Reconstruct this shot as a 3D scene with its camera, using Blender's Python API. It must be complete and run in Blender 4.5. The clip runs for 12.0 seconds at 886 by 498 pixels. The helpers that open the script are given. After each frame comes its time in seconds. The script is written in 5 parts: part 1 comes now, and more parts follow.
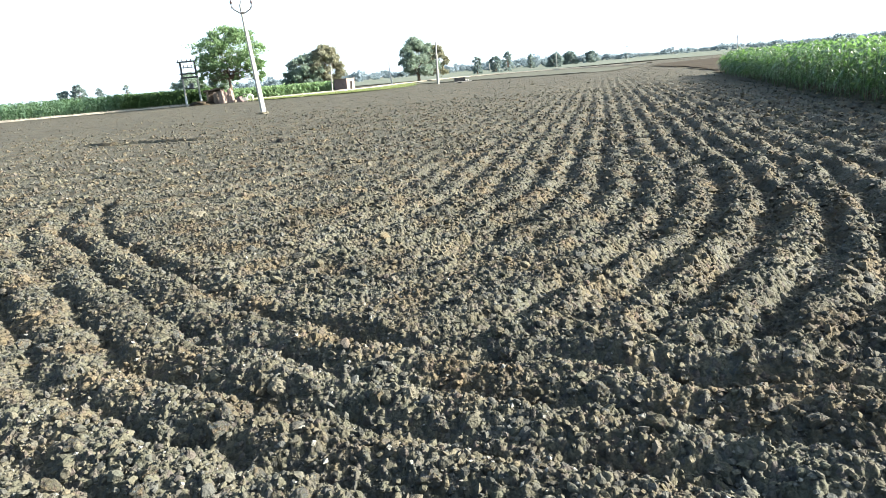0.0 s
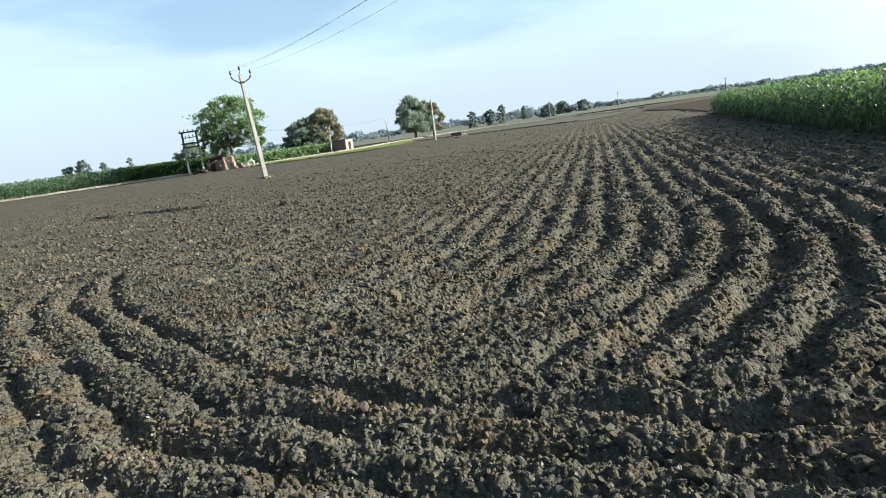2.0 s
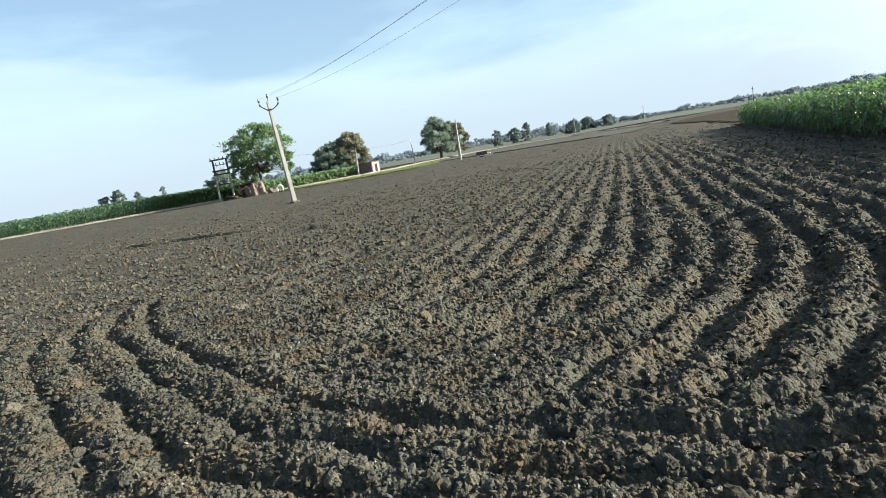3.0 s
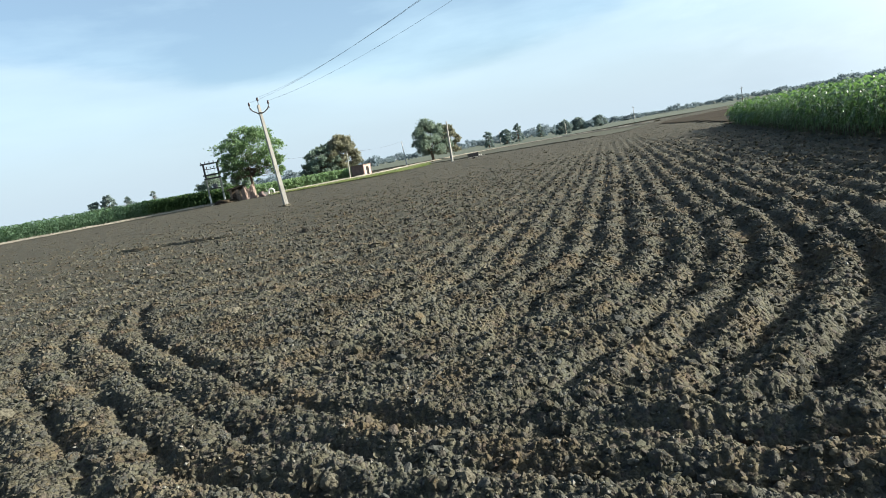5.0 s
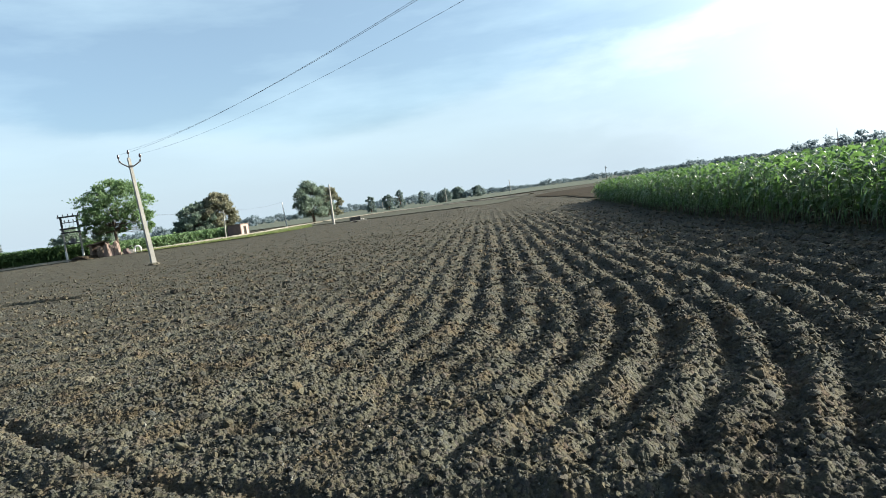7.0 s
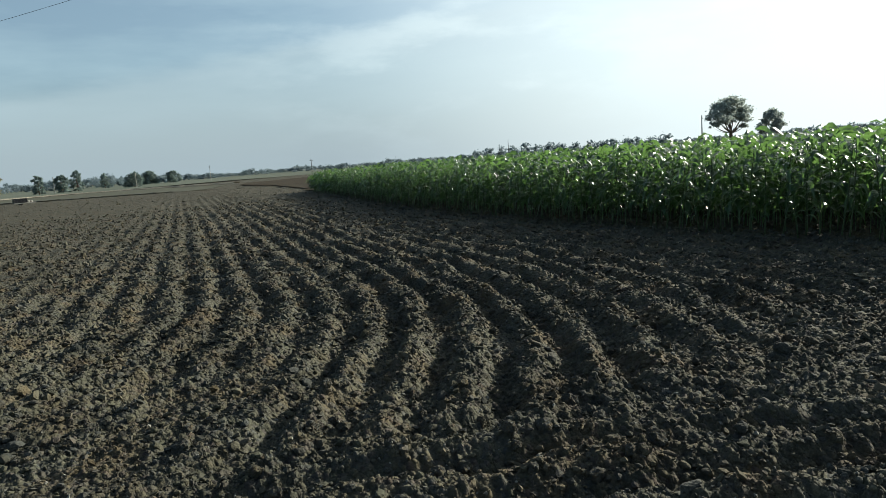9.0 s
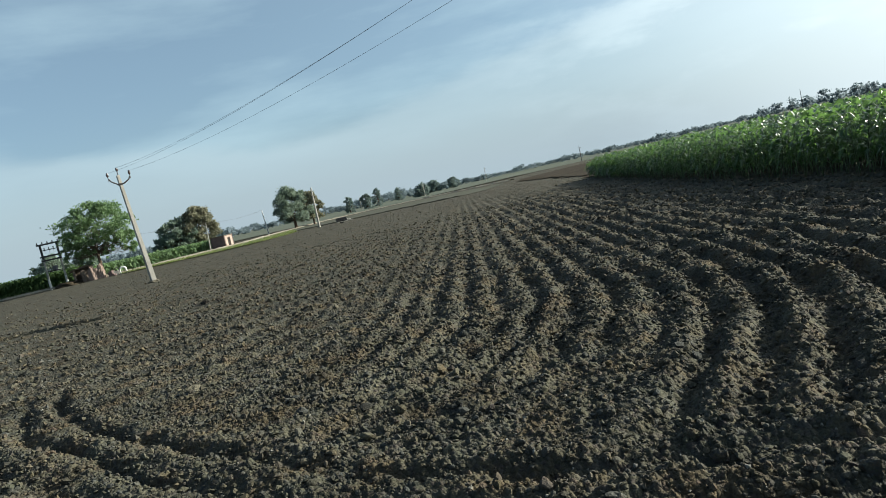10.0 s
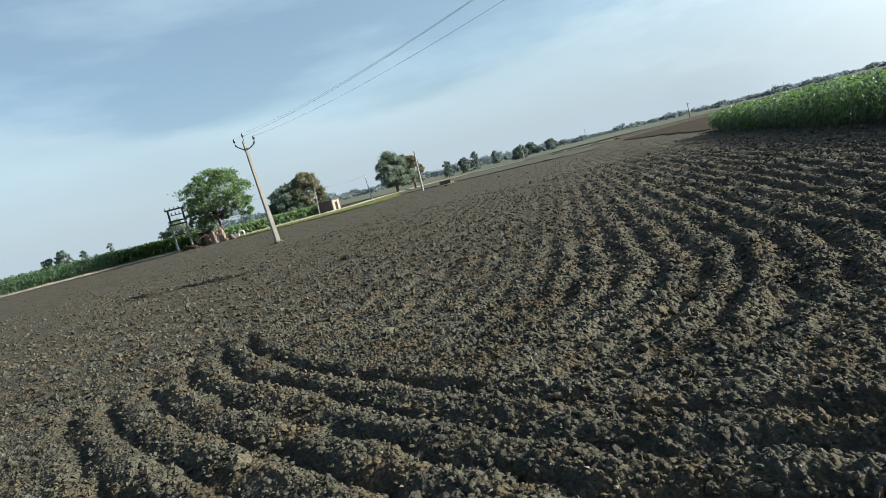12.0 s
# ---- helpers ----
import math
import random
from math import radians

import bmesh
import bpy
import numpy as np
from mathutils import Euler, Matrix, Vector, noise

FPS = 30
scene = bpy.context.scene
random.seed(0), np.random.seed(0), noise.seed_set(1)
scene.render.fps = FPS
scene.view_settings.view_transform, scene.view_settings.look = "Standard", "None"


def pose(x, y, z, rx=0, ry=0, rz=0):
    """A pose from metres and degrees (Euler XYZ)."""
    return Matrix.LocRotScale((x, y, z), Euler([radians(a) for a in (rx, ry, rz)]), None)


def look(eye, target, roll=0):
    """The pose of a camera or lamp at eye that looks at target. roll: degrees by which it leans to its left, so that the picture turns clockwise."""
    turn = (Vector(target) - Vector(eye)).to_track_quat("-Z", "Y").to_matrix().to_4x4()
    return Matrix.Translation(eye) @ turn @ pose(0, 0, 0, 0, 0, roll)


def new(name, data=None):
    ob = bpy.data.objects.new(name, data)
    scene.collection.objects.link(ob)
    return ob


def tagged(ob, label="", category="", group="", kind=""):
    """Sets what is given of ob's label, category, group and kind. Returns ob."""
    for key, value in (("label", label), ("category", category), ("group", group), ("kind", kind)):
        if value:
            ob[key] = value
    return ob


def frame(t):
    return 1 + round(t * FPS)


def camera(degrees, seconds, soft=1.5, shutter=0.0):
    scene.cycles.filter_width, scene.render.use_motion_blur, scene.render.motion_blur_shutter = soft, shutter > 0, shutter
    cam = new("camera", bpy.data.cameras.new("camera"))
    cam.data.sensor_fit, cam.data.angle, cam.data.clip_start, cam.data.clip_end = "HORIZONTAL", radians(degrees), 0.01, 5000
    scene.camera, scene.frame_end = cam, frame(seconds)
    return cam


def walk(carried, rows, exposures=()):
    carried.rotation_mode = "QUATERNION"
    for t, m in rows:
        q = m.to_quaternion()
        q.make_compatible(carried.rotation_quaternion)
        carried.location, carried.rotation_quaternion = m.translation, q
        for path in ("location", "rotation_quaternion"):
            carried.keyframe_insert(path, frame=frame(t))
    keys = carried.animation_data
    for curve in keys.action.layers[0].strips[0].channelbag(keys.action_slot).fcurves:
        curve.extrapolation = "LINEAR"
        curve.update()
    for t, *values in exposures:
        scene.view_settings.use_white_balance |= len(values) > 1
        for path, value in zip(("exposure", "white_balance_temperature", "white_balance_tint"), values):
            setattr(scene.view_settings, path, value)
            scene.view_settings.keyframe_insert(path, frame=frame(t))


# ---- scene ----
cam = camera(68.6, 12.0, soft=0.8)

PATH = [
    (0, (0.137, 0.308, 1.663), (0.299, 2.231, 1.137), -4.9),
    (0.5, (-0.002, 0.274, 1.701), (-0.201, 2.233, 1.353), -7.4),
    (1, (-0.028, 0.305, 1.693), (-0.205, 2.261, 1.317), -8.4),
    (1.5, (0.034, 0.335, 1.689), (0.077, 2.303, 1.337), -7.2),
    (2, (0.079, 0.345, 1.683), (0.25, 2.304, 1.316), -8.0),
    (2.5, (0.058, 0.315, 1.703), (0.141, 2.288, 1.382), -9.3),
    (3, (0.07, 0.321, 1.707), (0.166, 2.296, 1.411), -9.8),
    (3.5, (0.079, 0.331, 1.707), (0.222, 2.303, 1.399), -10.4),
    (3.7, (0.077, 0.327, 1.706), (0.196, 2.301, 1.404), -10.1),
    (5.3, (0.048, 0.283, 1.701), (0.167, 2.259, 1.412), -10.4),
    (5.5, (0.036, 0.266, 1.712), (0.127, 2.245, 1.441), -10.5),
    (6, (0.027, 0.211, 1.739), (0.098, 2.199, 1.534), -10.8),
    (6.5, (0.068, 0.268, 1.742), (0.329, 2.246, 1.591), -10.6),
    (6.7, (0.071, 0.28, 1.745), (0.46, 2.238, 1.62), -9.4),
    (8.3, (-0.316, 0.723, 1.617), (0.549, 2.458, 1.124), -9.0),
    (8.5, (-0.326, 0.75, 1.618), (0.7, 2.405, 1.163), -9.9),
    (9, (-0.602, 0.851, 1.658), (0.687, 2.355, 1.382), -4.3),
    (9.2, (-0.814, 0.854, 1.683), (0.027, 2.65, 1.42), -8.8),
    (9.3, (-0.86, 0.824, 1.746), (-0.108, 2.668, 1.561), -11.3),
    (9.5, (-1.006, 0.857, 1.749), (-0.221, 2.69, 1.597), -11.3),
    (10, (-1.488, 0.964, 1.782), (-0.916, 2.871, 1.594), -12.8),
    (10.2, (-1.617, 0.966, 1.779), (-1.188, 2.916, 1.659), -13.5),
    (10.5, (-1.702, 1.112, 1.768), (-1.034, 2.99, 1.598), -13.0),
    (11, (-2.129, 1.218, 1.846), (-1.379, 3.069, 1.738), -12.4),
    (11.5, (-2.399, 1.256, 1.803), (-1.97, 3.204, 1.662), -10.0),
    (12, (-2.655, 1.412, 1.789), (-2.384, 3.381, 1.562), -14.0),
]
walk(cam, [(t, look(eye, target, roll)) for t, eye, target, roll in PATH],
     [(0.0, 2.68, 6000, 9), (0.4, 1.8, 6100, 11), (1.2, 1.75, 6000, 10), (3.7, 1.68, 6000, 8), (6.7, 1.56, 6000, 7), (8.3, 1.86, 6100, 9), (8.6, 1.76, 6100, 8),
      (9.1, 0.86, 6080, 3), (9.6, 0.96, 6020, 3), (10.4, 1.16, 6000, 5), (11.0, 1.04, 6000, 5), (11.6, 1.14, 6000, 5), (12.0, 1.30, 6050, 7)])

# ---------------------------------------------------------------- world, sun
SUN_AZ, SUN_EL = 94.0, 21.0          # degrees: clockwise from +y, above the horizon
world = bpy.data.worlds.new("world")
scene.world = world
world.use_nodes = True
wt = world.node_tree
wt.nodes.clear()
sky = wt.nodes.new("ShaderNodeTexSky")
sky.sky_type = "NISHITA"
sky.sun_disc = False
sky.sun_elevation, sky.sun_rotation = radians(SUN_EL), radians(SUN_AZ)
sky.air_density, sky.dust_density, sky.ozone_density = 1.0, 1.0, 2.4
co = wt.nodes.new("ShaderNodeTexCoord")
mp = wt.nodes.new("ShaderNodeMapping")
mp.inputs["Scale"].default_value = (1.1, 1.1, 5.0)
mp.inputs["Rotation"].default_value = (0.0, radians(8), radians(20))
cn = wt.nodes.new("ShaderNodeTexNoise")
cn.inputs["Scale"].default_value, cn.inputs["Detail"].default_value, cn.inputs["Roughness"].default_value = 1.7, 7.0, 0.55
cr = wt.nodes.new("ShaderNodeValToRGB")
cr.color_ramp.elements[0].position, cr.color_ramp.elements[1].position = 0.47, 0.70
cr.color_ramp.elements[0].color, cr.color_ramp.elements[1].color = (0.36, 0.36, 0.36, 1), (0.78, 0.78, 0.78, 1)
mx = wt.nodes.new("ShaderNodeMixRGB")
mx.inputs["Color2"].default_value = (6.0, 7.5, 8.0, 1)
bg = wt.nodes.new("ShaderNodeBackground")
bg.inputs["Strength"].default_value = 0.05
# pale haze that thickens towards the horizon
low = wt.nodes.new("ShaderNodeMapRange")
low.inputs["From Min"].default_value, low.inputs["From Max"].default_value = 0.0, 0.16
low.inputs["To Min"].default_value, low.inputs["To Max"].default_value = 0.85, 0.0
low.interpolation_type = "SMOOTHSTEP"
hz = wt.nodes.new("ShaderNodeMixRGB")
hz.inputs["Color2"].default_value = (4.35, 5.0, 5.4, 1)
wo = wt.nodes.new("ShaderNodeOutputWorld")
wt.links.new(co.outputs["Generated"], mp.inputs["Vector"])
wt.links.new(mp.outputs["Vector"], cn.inputs["Vector"])
wt.links.new(cn.outputs["Fac"], cr.inputs["Fac"])
high = wt.nodes.new("ShaderNodeMapRange")        # the clouds lie low
high.inputs["From Min"].default_value, high.inputs["From Max"].default_value = 0.32, 0.50
high.inputs["To Min"].default_value, high.inputs["To Max"].default_value = 1.0, 0.0
sep = wt.nodes.new("ShaderNodeSeparateXYZ")
wt.links.new(co.outputs["Generated"], sep.inputs[0])
wt.links.new(sep.outputs["Z"], high.inputs["Value"])
cf = wt.nodes.new("ShaderNodeMath")
cf.operation = "MULTIPLY"
wt.links.new(cr.outputs["Color"], cf.inputs[0])
wt.links.new(high.outputs["Result"], cf.inputs[1])
sunward = wt.nodes.new("ShaderNodeMapRange")     # more of them on the sun's side
sunward.inputs["From Min"].default_value, sunward.inputs["From Max"].default_value = 0.0, 0.6
sunward.inputs["To Min"].default_value, sunward.inputs["To Max"].default_value = 0.74, 1.0
wt.links.new(sep.outputs["X"], sunward.inputs["Value"])
cg = wt.nodes.new("ShaderNodeMath")
cg.operation = "MULTIPLY"
wt.links.new(cf.outputs[0], cg.inputs[0])
wt.links.new(sunward.outputs["Result"], cg.inputs[1])
wt.links.new(cg.outputs[0], mx.inputs["Fac"])
wt.links.new(sky.outputs["Color"], mx.inputs["Color1"])
wt.links.new(sep.outputs["Z"], low.inputs["Value"])
wt.links.new(low.outputs["Result"], hz.inputs["Fac"])


def wmath(op, a, b=0.0):
    """A Math node of the world, with sockets or numbers as its inputs."""
    m = wt.nodes.new("ShaderNodeMath")
    m.operation = op
    for k, q in enumerate((a, b)):
        if isinstance(q, float):
            m.inputs[k].default_value = q
        else:
            wt.links.new(q, m.inputs[k])
    return m.outputs[0]


# a low bank of thin cloud all round the horizon, with a ragged upper edge that rises to both sides
rise = wmath("MULTIPLY", wmath("ABSOLUTE", wmath("SUBTRACT", sep.outputs["X"], 0.06)), 0.21)
ragged = wmath("MULTIPLY", wmath("SUBTRACT", cn.outputs["Fac"], 0.5), 0.10)
edge = wmath("ADD", wmath("ADD", rise, ragged), 0.095)
below = wmath("SUBTRACT", edge, sep.outputs["Z"])
bank = wt.nodes.new("ShaderNodeMapRange")
bank.inputs["From Min"].default_value, bank.inputs["From Max"].default_value = -0.012, 0.022
bank.inputs["To Min"].default_value, bank.inputs["To Max"].default_value = 0.0, 0.5
bank.interpolation_type = "SMOOTHSTEP"
wt.links.new(below, bank.inputs["Value"])
bm_mix = wt.nodes.new("ShaderNodeMixRGB")
bm_mix.inputs["Color2"].default_value = (5.6, 6.5, 6.8, 1)
wt.links.new(bank.outputs["Result"], bm_mix.inputs["Fac"])
wt.links.new(mx.outputs["Color"], bm_mix.inputs["Color1"])


def wrange(value, a, b, lo, hi):
    """A smooth ramp of the world's nodes from lo to hi as the value goes from a to b."""
    m = wt.nodes.new("ShaderNodeMapRange")
    m.interpolation_type = "SMOOTHSTEP"
    for name, q in (("From Min", a), ("From Max", b), ("To Min", lo), ("To Max", hi)):
        m.inputs[name].default_value = q
    wt.links.new(value, m.inputs["Value"])
    return m.outputs["Result"]


# torn white streaks of higher cloud over the maize
streak_map, streaks = wt.nodes.new("ShaderNodeMapping"), wt.nodes.new("ShaderNodeTexNoise")
streak_map.inputs["Scale"].default_value, streak_map.inputs["Rotation"].default_value = (1.0, 1.0, 3.2), (radians(-10), radians(6), radians(35))
streaks.inputs["Scale"].default_value, streaks.inputs["Detail"].default_value, streaks.inputs["Roughness"].default_value = 3.6, 9.0, 0.58
wt.links.new(co.outputs["Generated"], streak_map.inputs["Vector"])
wt.links.new(streak_map.outputs["Vector"], streaks.inputs["Vector"])
side = wmath("MULTIPLY", wrange(sep.outputs["X"], 0.30, 0.70, 0.0, 1.0), wrange(sep.outputs["Z"], 0.34, 0.46, 1.0, 0.0))
torn = wmath("MULTIPLY", wrange(streaks.outputs["Fac"], 0.46, 0.66, 0.0, 0.62), side)
streak_mix = wt.nodes.new("ShaderNodeMixRGB")
streak_mix.inputs["Color2"].default_value = (8.2, 9.2, 9.4, 1)
wt.links.new(torn, streak_mix.inputs["Fac"])
wt.links.new(bm_mix.outputs["Color"], streak_mix.inputs["Color1"])
wt.links.new(streak_mix.outputs["Color"], hz.inputs["Color1"])
# the bright veil of hazy air on the sun's side
dot = wt.nodes.new("ShaderNodeVectorMath")
dot.operation = "DOT_PRODUCT"
dot.inputs[1].default_value = (math.sin(radians(SUN_AZ)) * math.cos(radians(SUN_EL)), math.cos(radians(SUN_AZ)) * math.cos(radians(SUN_EL)), math.sin(radians(SUN_EL)))
veil = wt.nodes.new("ShaderNodeMapRange")
veil.inputs["From Min"].default_value, veil.inputs["From Max"].default_value = 0.42, 1.0
veil.inputs["To Min"].default_value, veil.inputs["To Max"].default_value = 0.0, 0.75
veil.interpolation_type = "SMOOTHSTEP"
glow = wt.nodes.new("ShaderNodeMixRGB")
glow.inputs["Color2"].default_value = (13.5, 14.0, 13.6, 1)
wt.links.new(co.outputs["Generated"], dot.inputs[0])
wt.links.new(dot.outputs["Value"], veil.inputs["Value"])
wt.links.new(veil.outputs["Result"], glow.inputs["Fac"])
wt.links.new(hz.outputs["Color"], glow.inputs["Color1"])
wt.links.new(glow.outputs["Color"], bg.inputs["Color"])
wt.links.new(bg.outputs["Background"], wo.inputs["Surface"])

TO_SUN = Vector((math.sin(radians(SUN_AZ)) * math.cos(radians(SUN_EL)), math.cos(radians(SUN_AZ)) * math.cos(radians(SUN_EL)), math.sin(radians(SUN_EL))))
sun = new("sun", bpy.data.lights.new("sun", "SUN"))
sun.data.energy, sun.data.angle, sun.data.color = 5.0, radians(0.6), (1.0, 0.895, 0.76)
sun.matrix_world = look(TO_SUN * 60, (0, 0, 0))


# ---------------------------------------------------------------- materials
def material(name, dark, light, scale=8.0, rough=0.9, bump=0.3, fine=60.0, per_object=0.0, thin=None, spec=0.3):
    """Two colours mixed by coarse and fine noise, with relief. thin: the colour of light through a leaf."""
    m = bpy.data.materials.new(name)
    m.use_nodes = True
    nt = m.node_tree
    b = nt.nodes["Principled BSDF"]
    b.inputs["Roughness"].default_value = rough
    b.inputs["Specular IOR Level"].default_value = spec
    c = nt.nodes.new("ShaderNodeTexCoord")
    n1, n2 = nt.nodes.new("ShaderNodeTexNoise"), nt.nodes.new("ShaderNodeTexNoise")
    n1.inputs["Scale"].default_value, n1.inputs["Detail"].default_value = scale, 4
    n2.inputs["Scale"].default_value, n2.inputs["Detail"].default_value = fine, 3
    add = nt.nodes.new("ShaderNodeMath")
    add.operation = "ADD"
    half = nt.nodes.new("ShaderNodeMath")
    half.operation = "MULTIPLY_ADD"
    half.inputs[1].default_value, half.inputs[2].default_value = 1.6, -1.1
    nt.links.new(c.outputs["Object"], n1.inputs["Vector"])
    nt.links.new(c.outputs["Object"], n2.inputs["Vector"])
    nt.links.new(n1.outputs["Fac"], add.inputs[0])
    nt.links.new(n2.outputs["Fac"], add.inputs[1])
    nt.links.new(add.outputs[0], half.inputs[0])
    fac = half.outputs[0]
    if per_object:
        g = nt.nodes.new("ShaderNodeNewGeometry")
        o = nt.nodes.new("ShaderNodeObjectInfo")
        s = nt.nodes.new("ShaderNodeMath")
        s.operation = "ADD"
        nt.links.new(g.outputs["Random Per Island"], s.inputs[0])
        nt.links.new(o.outputs["Random"], s.inputs[1])
        k = nt.nodes.new("ShaderNodeMath")
        k.operation = "MULTIPLY_ADD"
        k.inputs[1].default_value = per_object
        nt.links.new(s.outputs[0], k.inputs[0])
        nt.links.new(fac, k.inputs[2])
        k2 = nt.nodes.new("ShaderNodeMath")
        k2.operation = "SUBTRACT"
        k2.inputs[1].default_value = per_object
        nt.links.new(k.outputs[0], k2.inputs[0])
        fac = k2.outputs[0]
    r = nt.nodes.new("ShaderNodeMixRGB")
    r.use_clamp = True
    r.inputs["Color1"].default_value, r.inputs["Color2"].default_value = (*dark, 1), (*light, 1)
    cl = nt.nodes.new("ShaderNodeClamp")
    nt.links.new(fac, cl.inputs["Value"])
    nt.links.new(cl.outputs[0], r.inputs["Fac"])
    nt.links.new(r.outputs["Color"], b.inputs["Base Color"])
    if bump:
        bp = nt.nodes.new("ShaderNodeBump")
        bp.inputs["Strength"].default_value, bp.inputs["Distance"].default_value = bump, 0.03
        nt.links.new(n2.outputs["Fac"], bp.inputs["Height"])
        nt.links.new(bp.outputs["Normal"], b.inputs["Normal"])
    if thin:
        t = nt.nodes.new("ShaderNodeBsdfTranslucent")
        t.inputs["Color"].default_value = (*thin, 1)
        a = nt.nodes.new("ShaderNodeAddShader")
        out = nt.nodes["Material Output"]
        nt.links.new(b.outputs[0], a.inputs[0])
        nt.links.new(t.outputs[0], a.inputs[1])
        nt.links.new(a.outputs[0], out.inputs["Surface"])
    return m


def soil_material(name, tones, gain=1.0, island=True, crumb=26.0, relief=1.0):
    """Tilled earth: each crumb has a tone of its own, with grain and lumpy relief."""
    m = bpy.data.materials.new(name)
    m.use_nodes = True
    nt = m.node_tree
    node = nt.nodes.new
    b = nt.nodes["Principled BSDF"]
    b.inputs["Roughness"].default_value, b.inputs["Specular IOR Level"].default_value = 0.95, 0.12
    c = node("ShaderNodeTexCoord")
    cells = node("ShaderNodeTexVoronoi")
    cells.inputs["Scale"].default_value, cells.inputs["Randomness"].default_value = crumb, 1.0
    wide, grain = node("ShaderNodeTexNoise"), node("ShaderNodeTexNoise")
    wide.inputs["Scale"].default_value, wide.inputs["Detail"].default_value = 0.9, 5
    grain.inputs["Scale"].default_value, grain.inputs["Detail"].default_value = 80.0, 4
    for tex in (cells, wide, grain):
        nt.links.new(c.outputs["Object"], tex.inputs["Vector"])
    pick = node("ShaderNodeNewGeometry").outputs["Random Per Island"] if island else cells.outputs["Color"]
    if not island:
        split = node("ShaderNodeSeparateColor")
        nt.links.new(pick, split.inputs[0])
        pick = split.outputs[0]
    ramp = node("ShaderNodeValToRGB")
    ramp.color_ramp.interpolation = "LINEAR"
    while len(ramp.color_ramp.elements) < len(tones):
        ramp.color_ramp.elements.new(0.5)
    for k, tone in enumerate(tones):
        ramp.color_ramp.elements[k].position = k / (len(tones) - 1)
        ramp.color_ramp.elements[k].color = (*[gain * q for q in tone], 1)
    nt.links.new(pick, ramp.inputs["Fac"])
    # damp and dry patches, then fine grain
    last = ramp.outputs["Color"]
    for tex, low, high in ((wide, 0.78, 1.22), (grain, 0.80, 1.20)):
        span = node("ShaderNodeMapRange")
        span.inputs["From Min"].default_value, span.inputs["From Max"].default_value = 0.32, 0.68
        span.inputs["To Min"].default_value, span.inputs["To Max"].default_value = low, high
        nt.links.new(tex.outputs["Fac"], span.inputs["Value"])
        mul = node("ShaderNodeVectorMath")
        mul.operation = "SCALE"
        nt.links.new(last, mul.inputs[0])
        nt.links.new(span.outputs["Result"], mul.inputs["Scale"])
        last = mul.outputs[0]
    # olive, grey and rusty patches
    patch, hue, tint = node("ShaderNodeTexNoise"), node("ShaderNodeValToRGB"), node("ShaderNodeVectorMath")
    patch.inputs["Scale"].default_value, patch.inputs["Detail"].default_value, patch.inputs["Roughness"].default_value = 1.5, 6, 0.65
    nt.links.new(c.outputs["Object"], patch.inputs["Vector"])
    nt.links.new(patch.outputs["Fac"], hue.inputs["Fac"])
    hue.color_ramp.elements.new(0.5)
    for k, (place, tone) in enumerate(((0.36, (0.93, 1.00, 1.00)), (0.50, (0.98, 1.00, 0.97)), (0.64, (1.13, 0.99, 0.83)))):
        hue.color_ramp.elements[k].position, hue.color_ramp.elements[k].color = place, (*tone, 1)
    tint.operation = "MULTIPLY"
    nt.links.new(last, tint.inputs[0])
    nt.links.new(hue.outputs["Color"], tint.inputs[1])
    nt.links.new(tint.outputs[0], b.inputs["Base Color"])
    lump, fine = node("ShaderNodeBump"), node("ShaderNodeBump")
    lump.invert = True
    clods = node("ShaderNodeTexVoronoi")
    clods.inputs["Scale"].default_value = 0.32 * crumb
    nt.links.new(c.outputs["Object"], clods.inputs["Vector"])
    heap = node("ShaderNodeBump")
    heap.invert = True
    heap.inputs["Strength"].default_value, heap.inputs["Distance"].default_value = (0.0 if island else 0.35), 0.06 * relief
    nt.links.new(clods.outputs["Distance"], heap.inputs["Height"])
    nt.links.new(heap.outputs["Normal"], lump.inputs["Normal"])
    lump.inputs["Strength"].default_value, lump.inputs["Distance"].default_value = (0.0 if island else 0.9), 0.034 * relief
    fine.inputs["Strength"].default_value, fine.inputs["Distance"].default_value = 1.0, 0.009
    nt.links.new(cells.outputs["Distance"], lump.inputs["Height"])
    nt.links.new(grain.outputs["Fac"], fine.inputs["Height"])
    nt.links.new(lump.outputs["Normal"], fine.inputs["Normal"])
    nt.links.new(fine.outputs["Normal"], b.inputs["Normal"])
    return m


OLIVE, TAN, GREY, BLUE_GREY, PINK, UMBER = (0.086, 0.083, 0.059), (0.114, 0.103, 0.073), (0.088, 0.086, 0.076), (0.076, 0.082, 0.082), (0.099, 0.085, 0.073), (0.057, 0.055, 0.046)
M_SOIL = soil_material("ploughed_soil", (OLIVE, TAN, OLIVE, GREY, TAN, OLIVE, PINK, OLIVE), 0.70, False)
M_CLOD = soil_material("dry_clod", (UMBER, GREY, OLIVE, TAN, UMBER, GREY, TAN, UMBER), 0.78)
M_DARK_SOIL = soil_material("dark_soil", ((0.022, 0.020, 0.016), (0.034, 0.030, 0.024), (0.026, 0.024, 0.020)), 2.2, False)
M_LUMP = soil_material("crumbly_lump", (OLIVE, GREY, TAN, GREY, PINK, BLUE_GREY, OLIVE), 0.95, False, 5.0, 0.2)
M_LUMP_TAN = soil_material("tan_crumbly_lump", (TAN, OLIVE, TAN, PINK, TAN), 0.95, False, 5.0, 0.2)
M_TAN = soil_material("tan_clod", (OLIVE, TAN, PINK, TAN, OLIVE, TAN, GREY), 0.74)
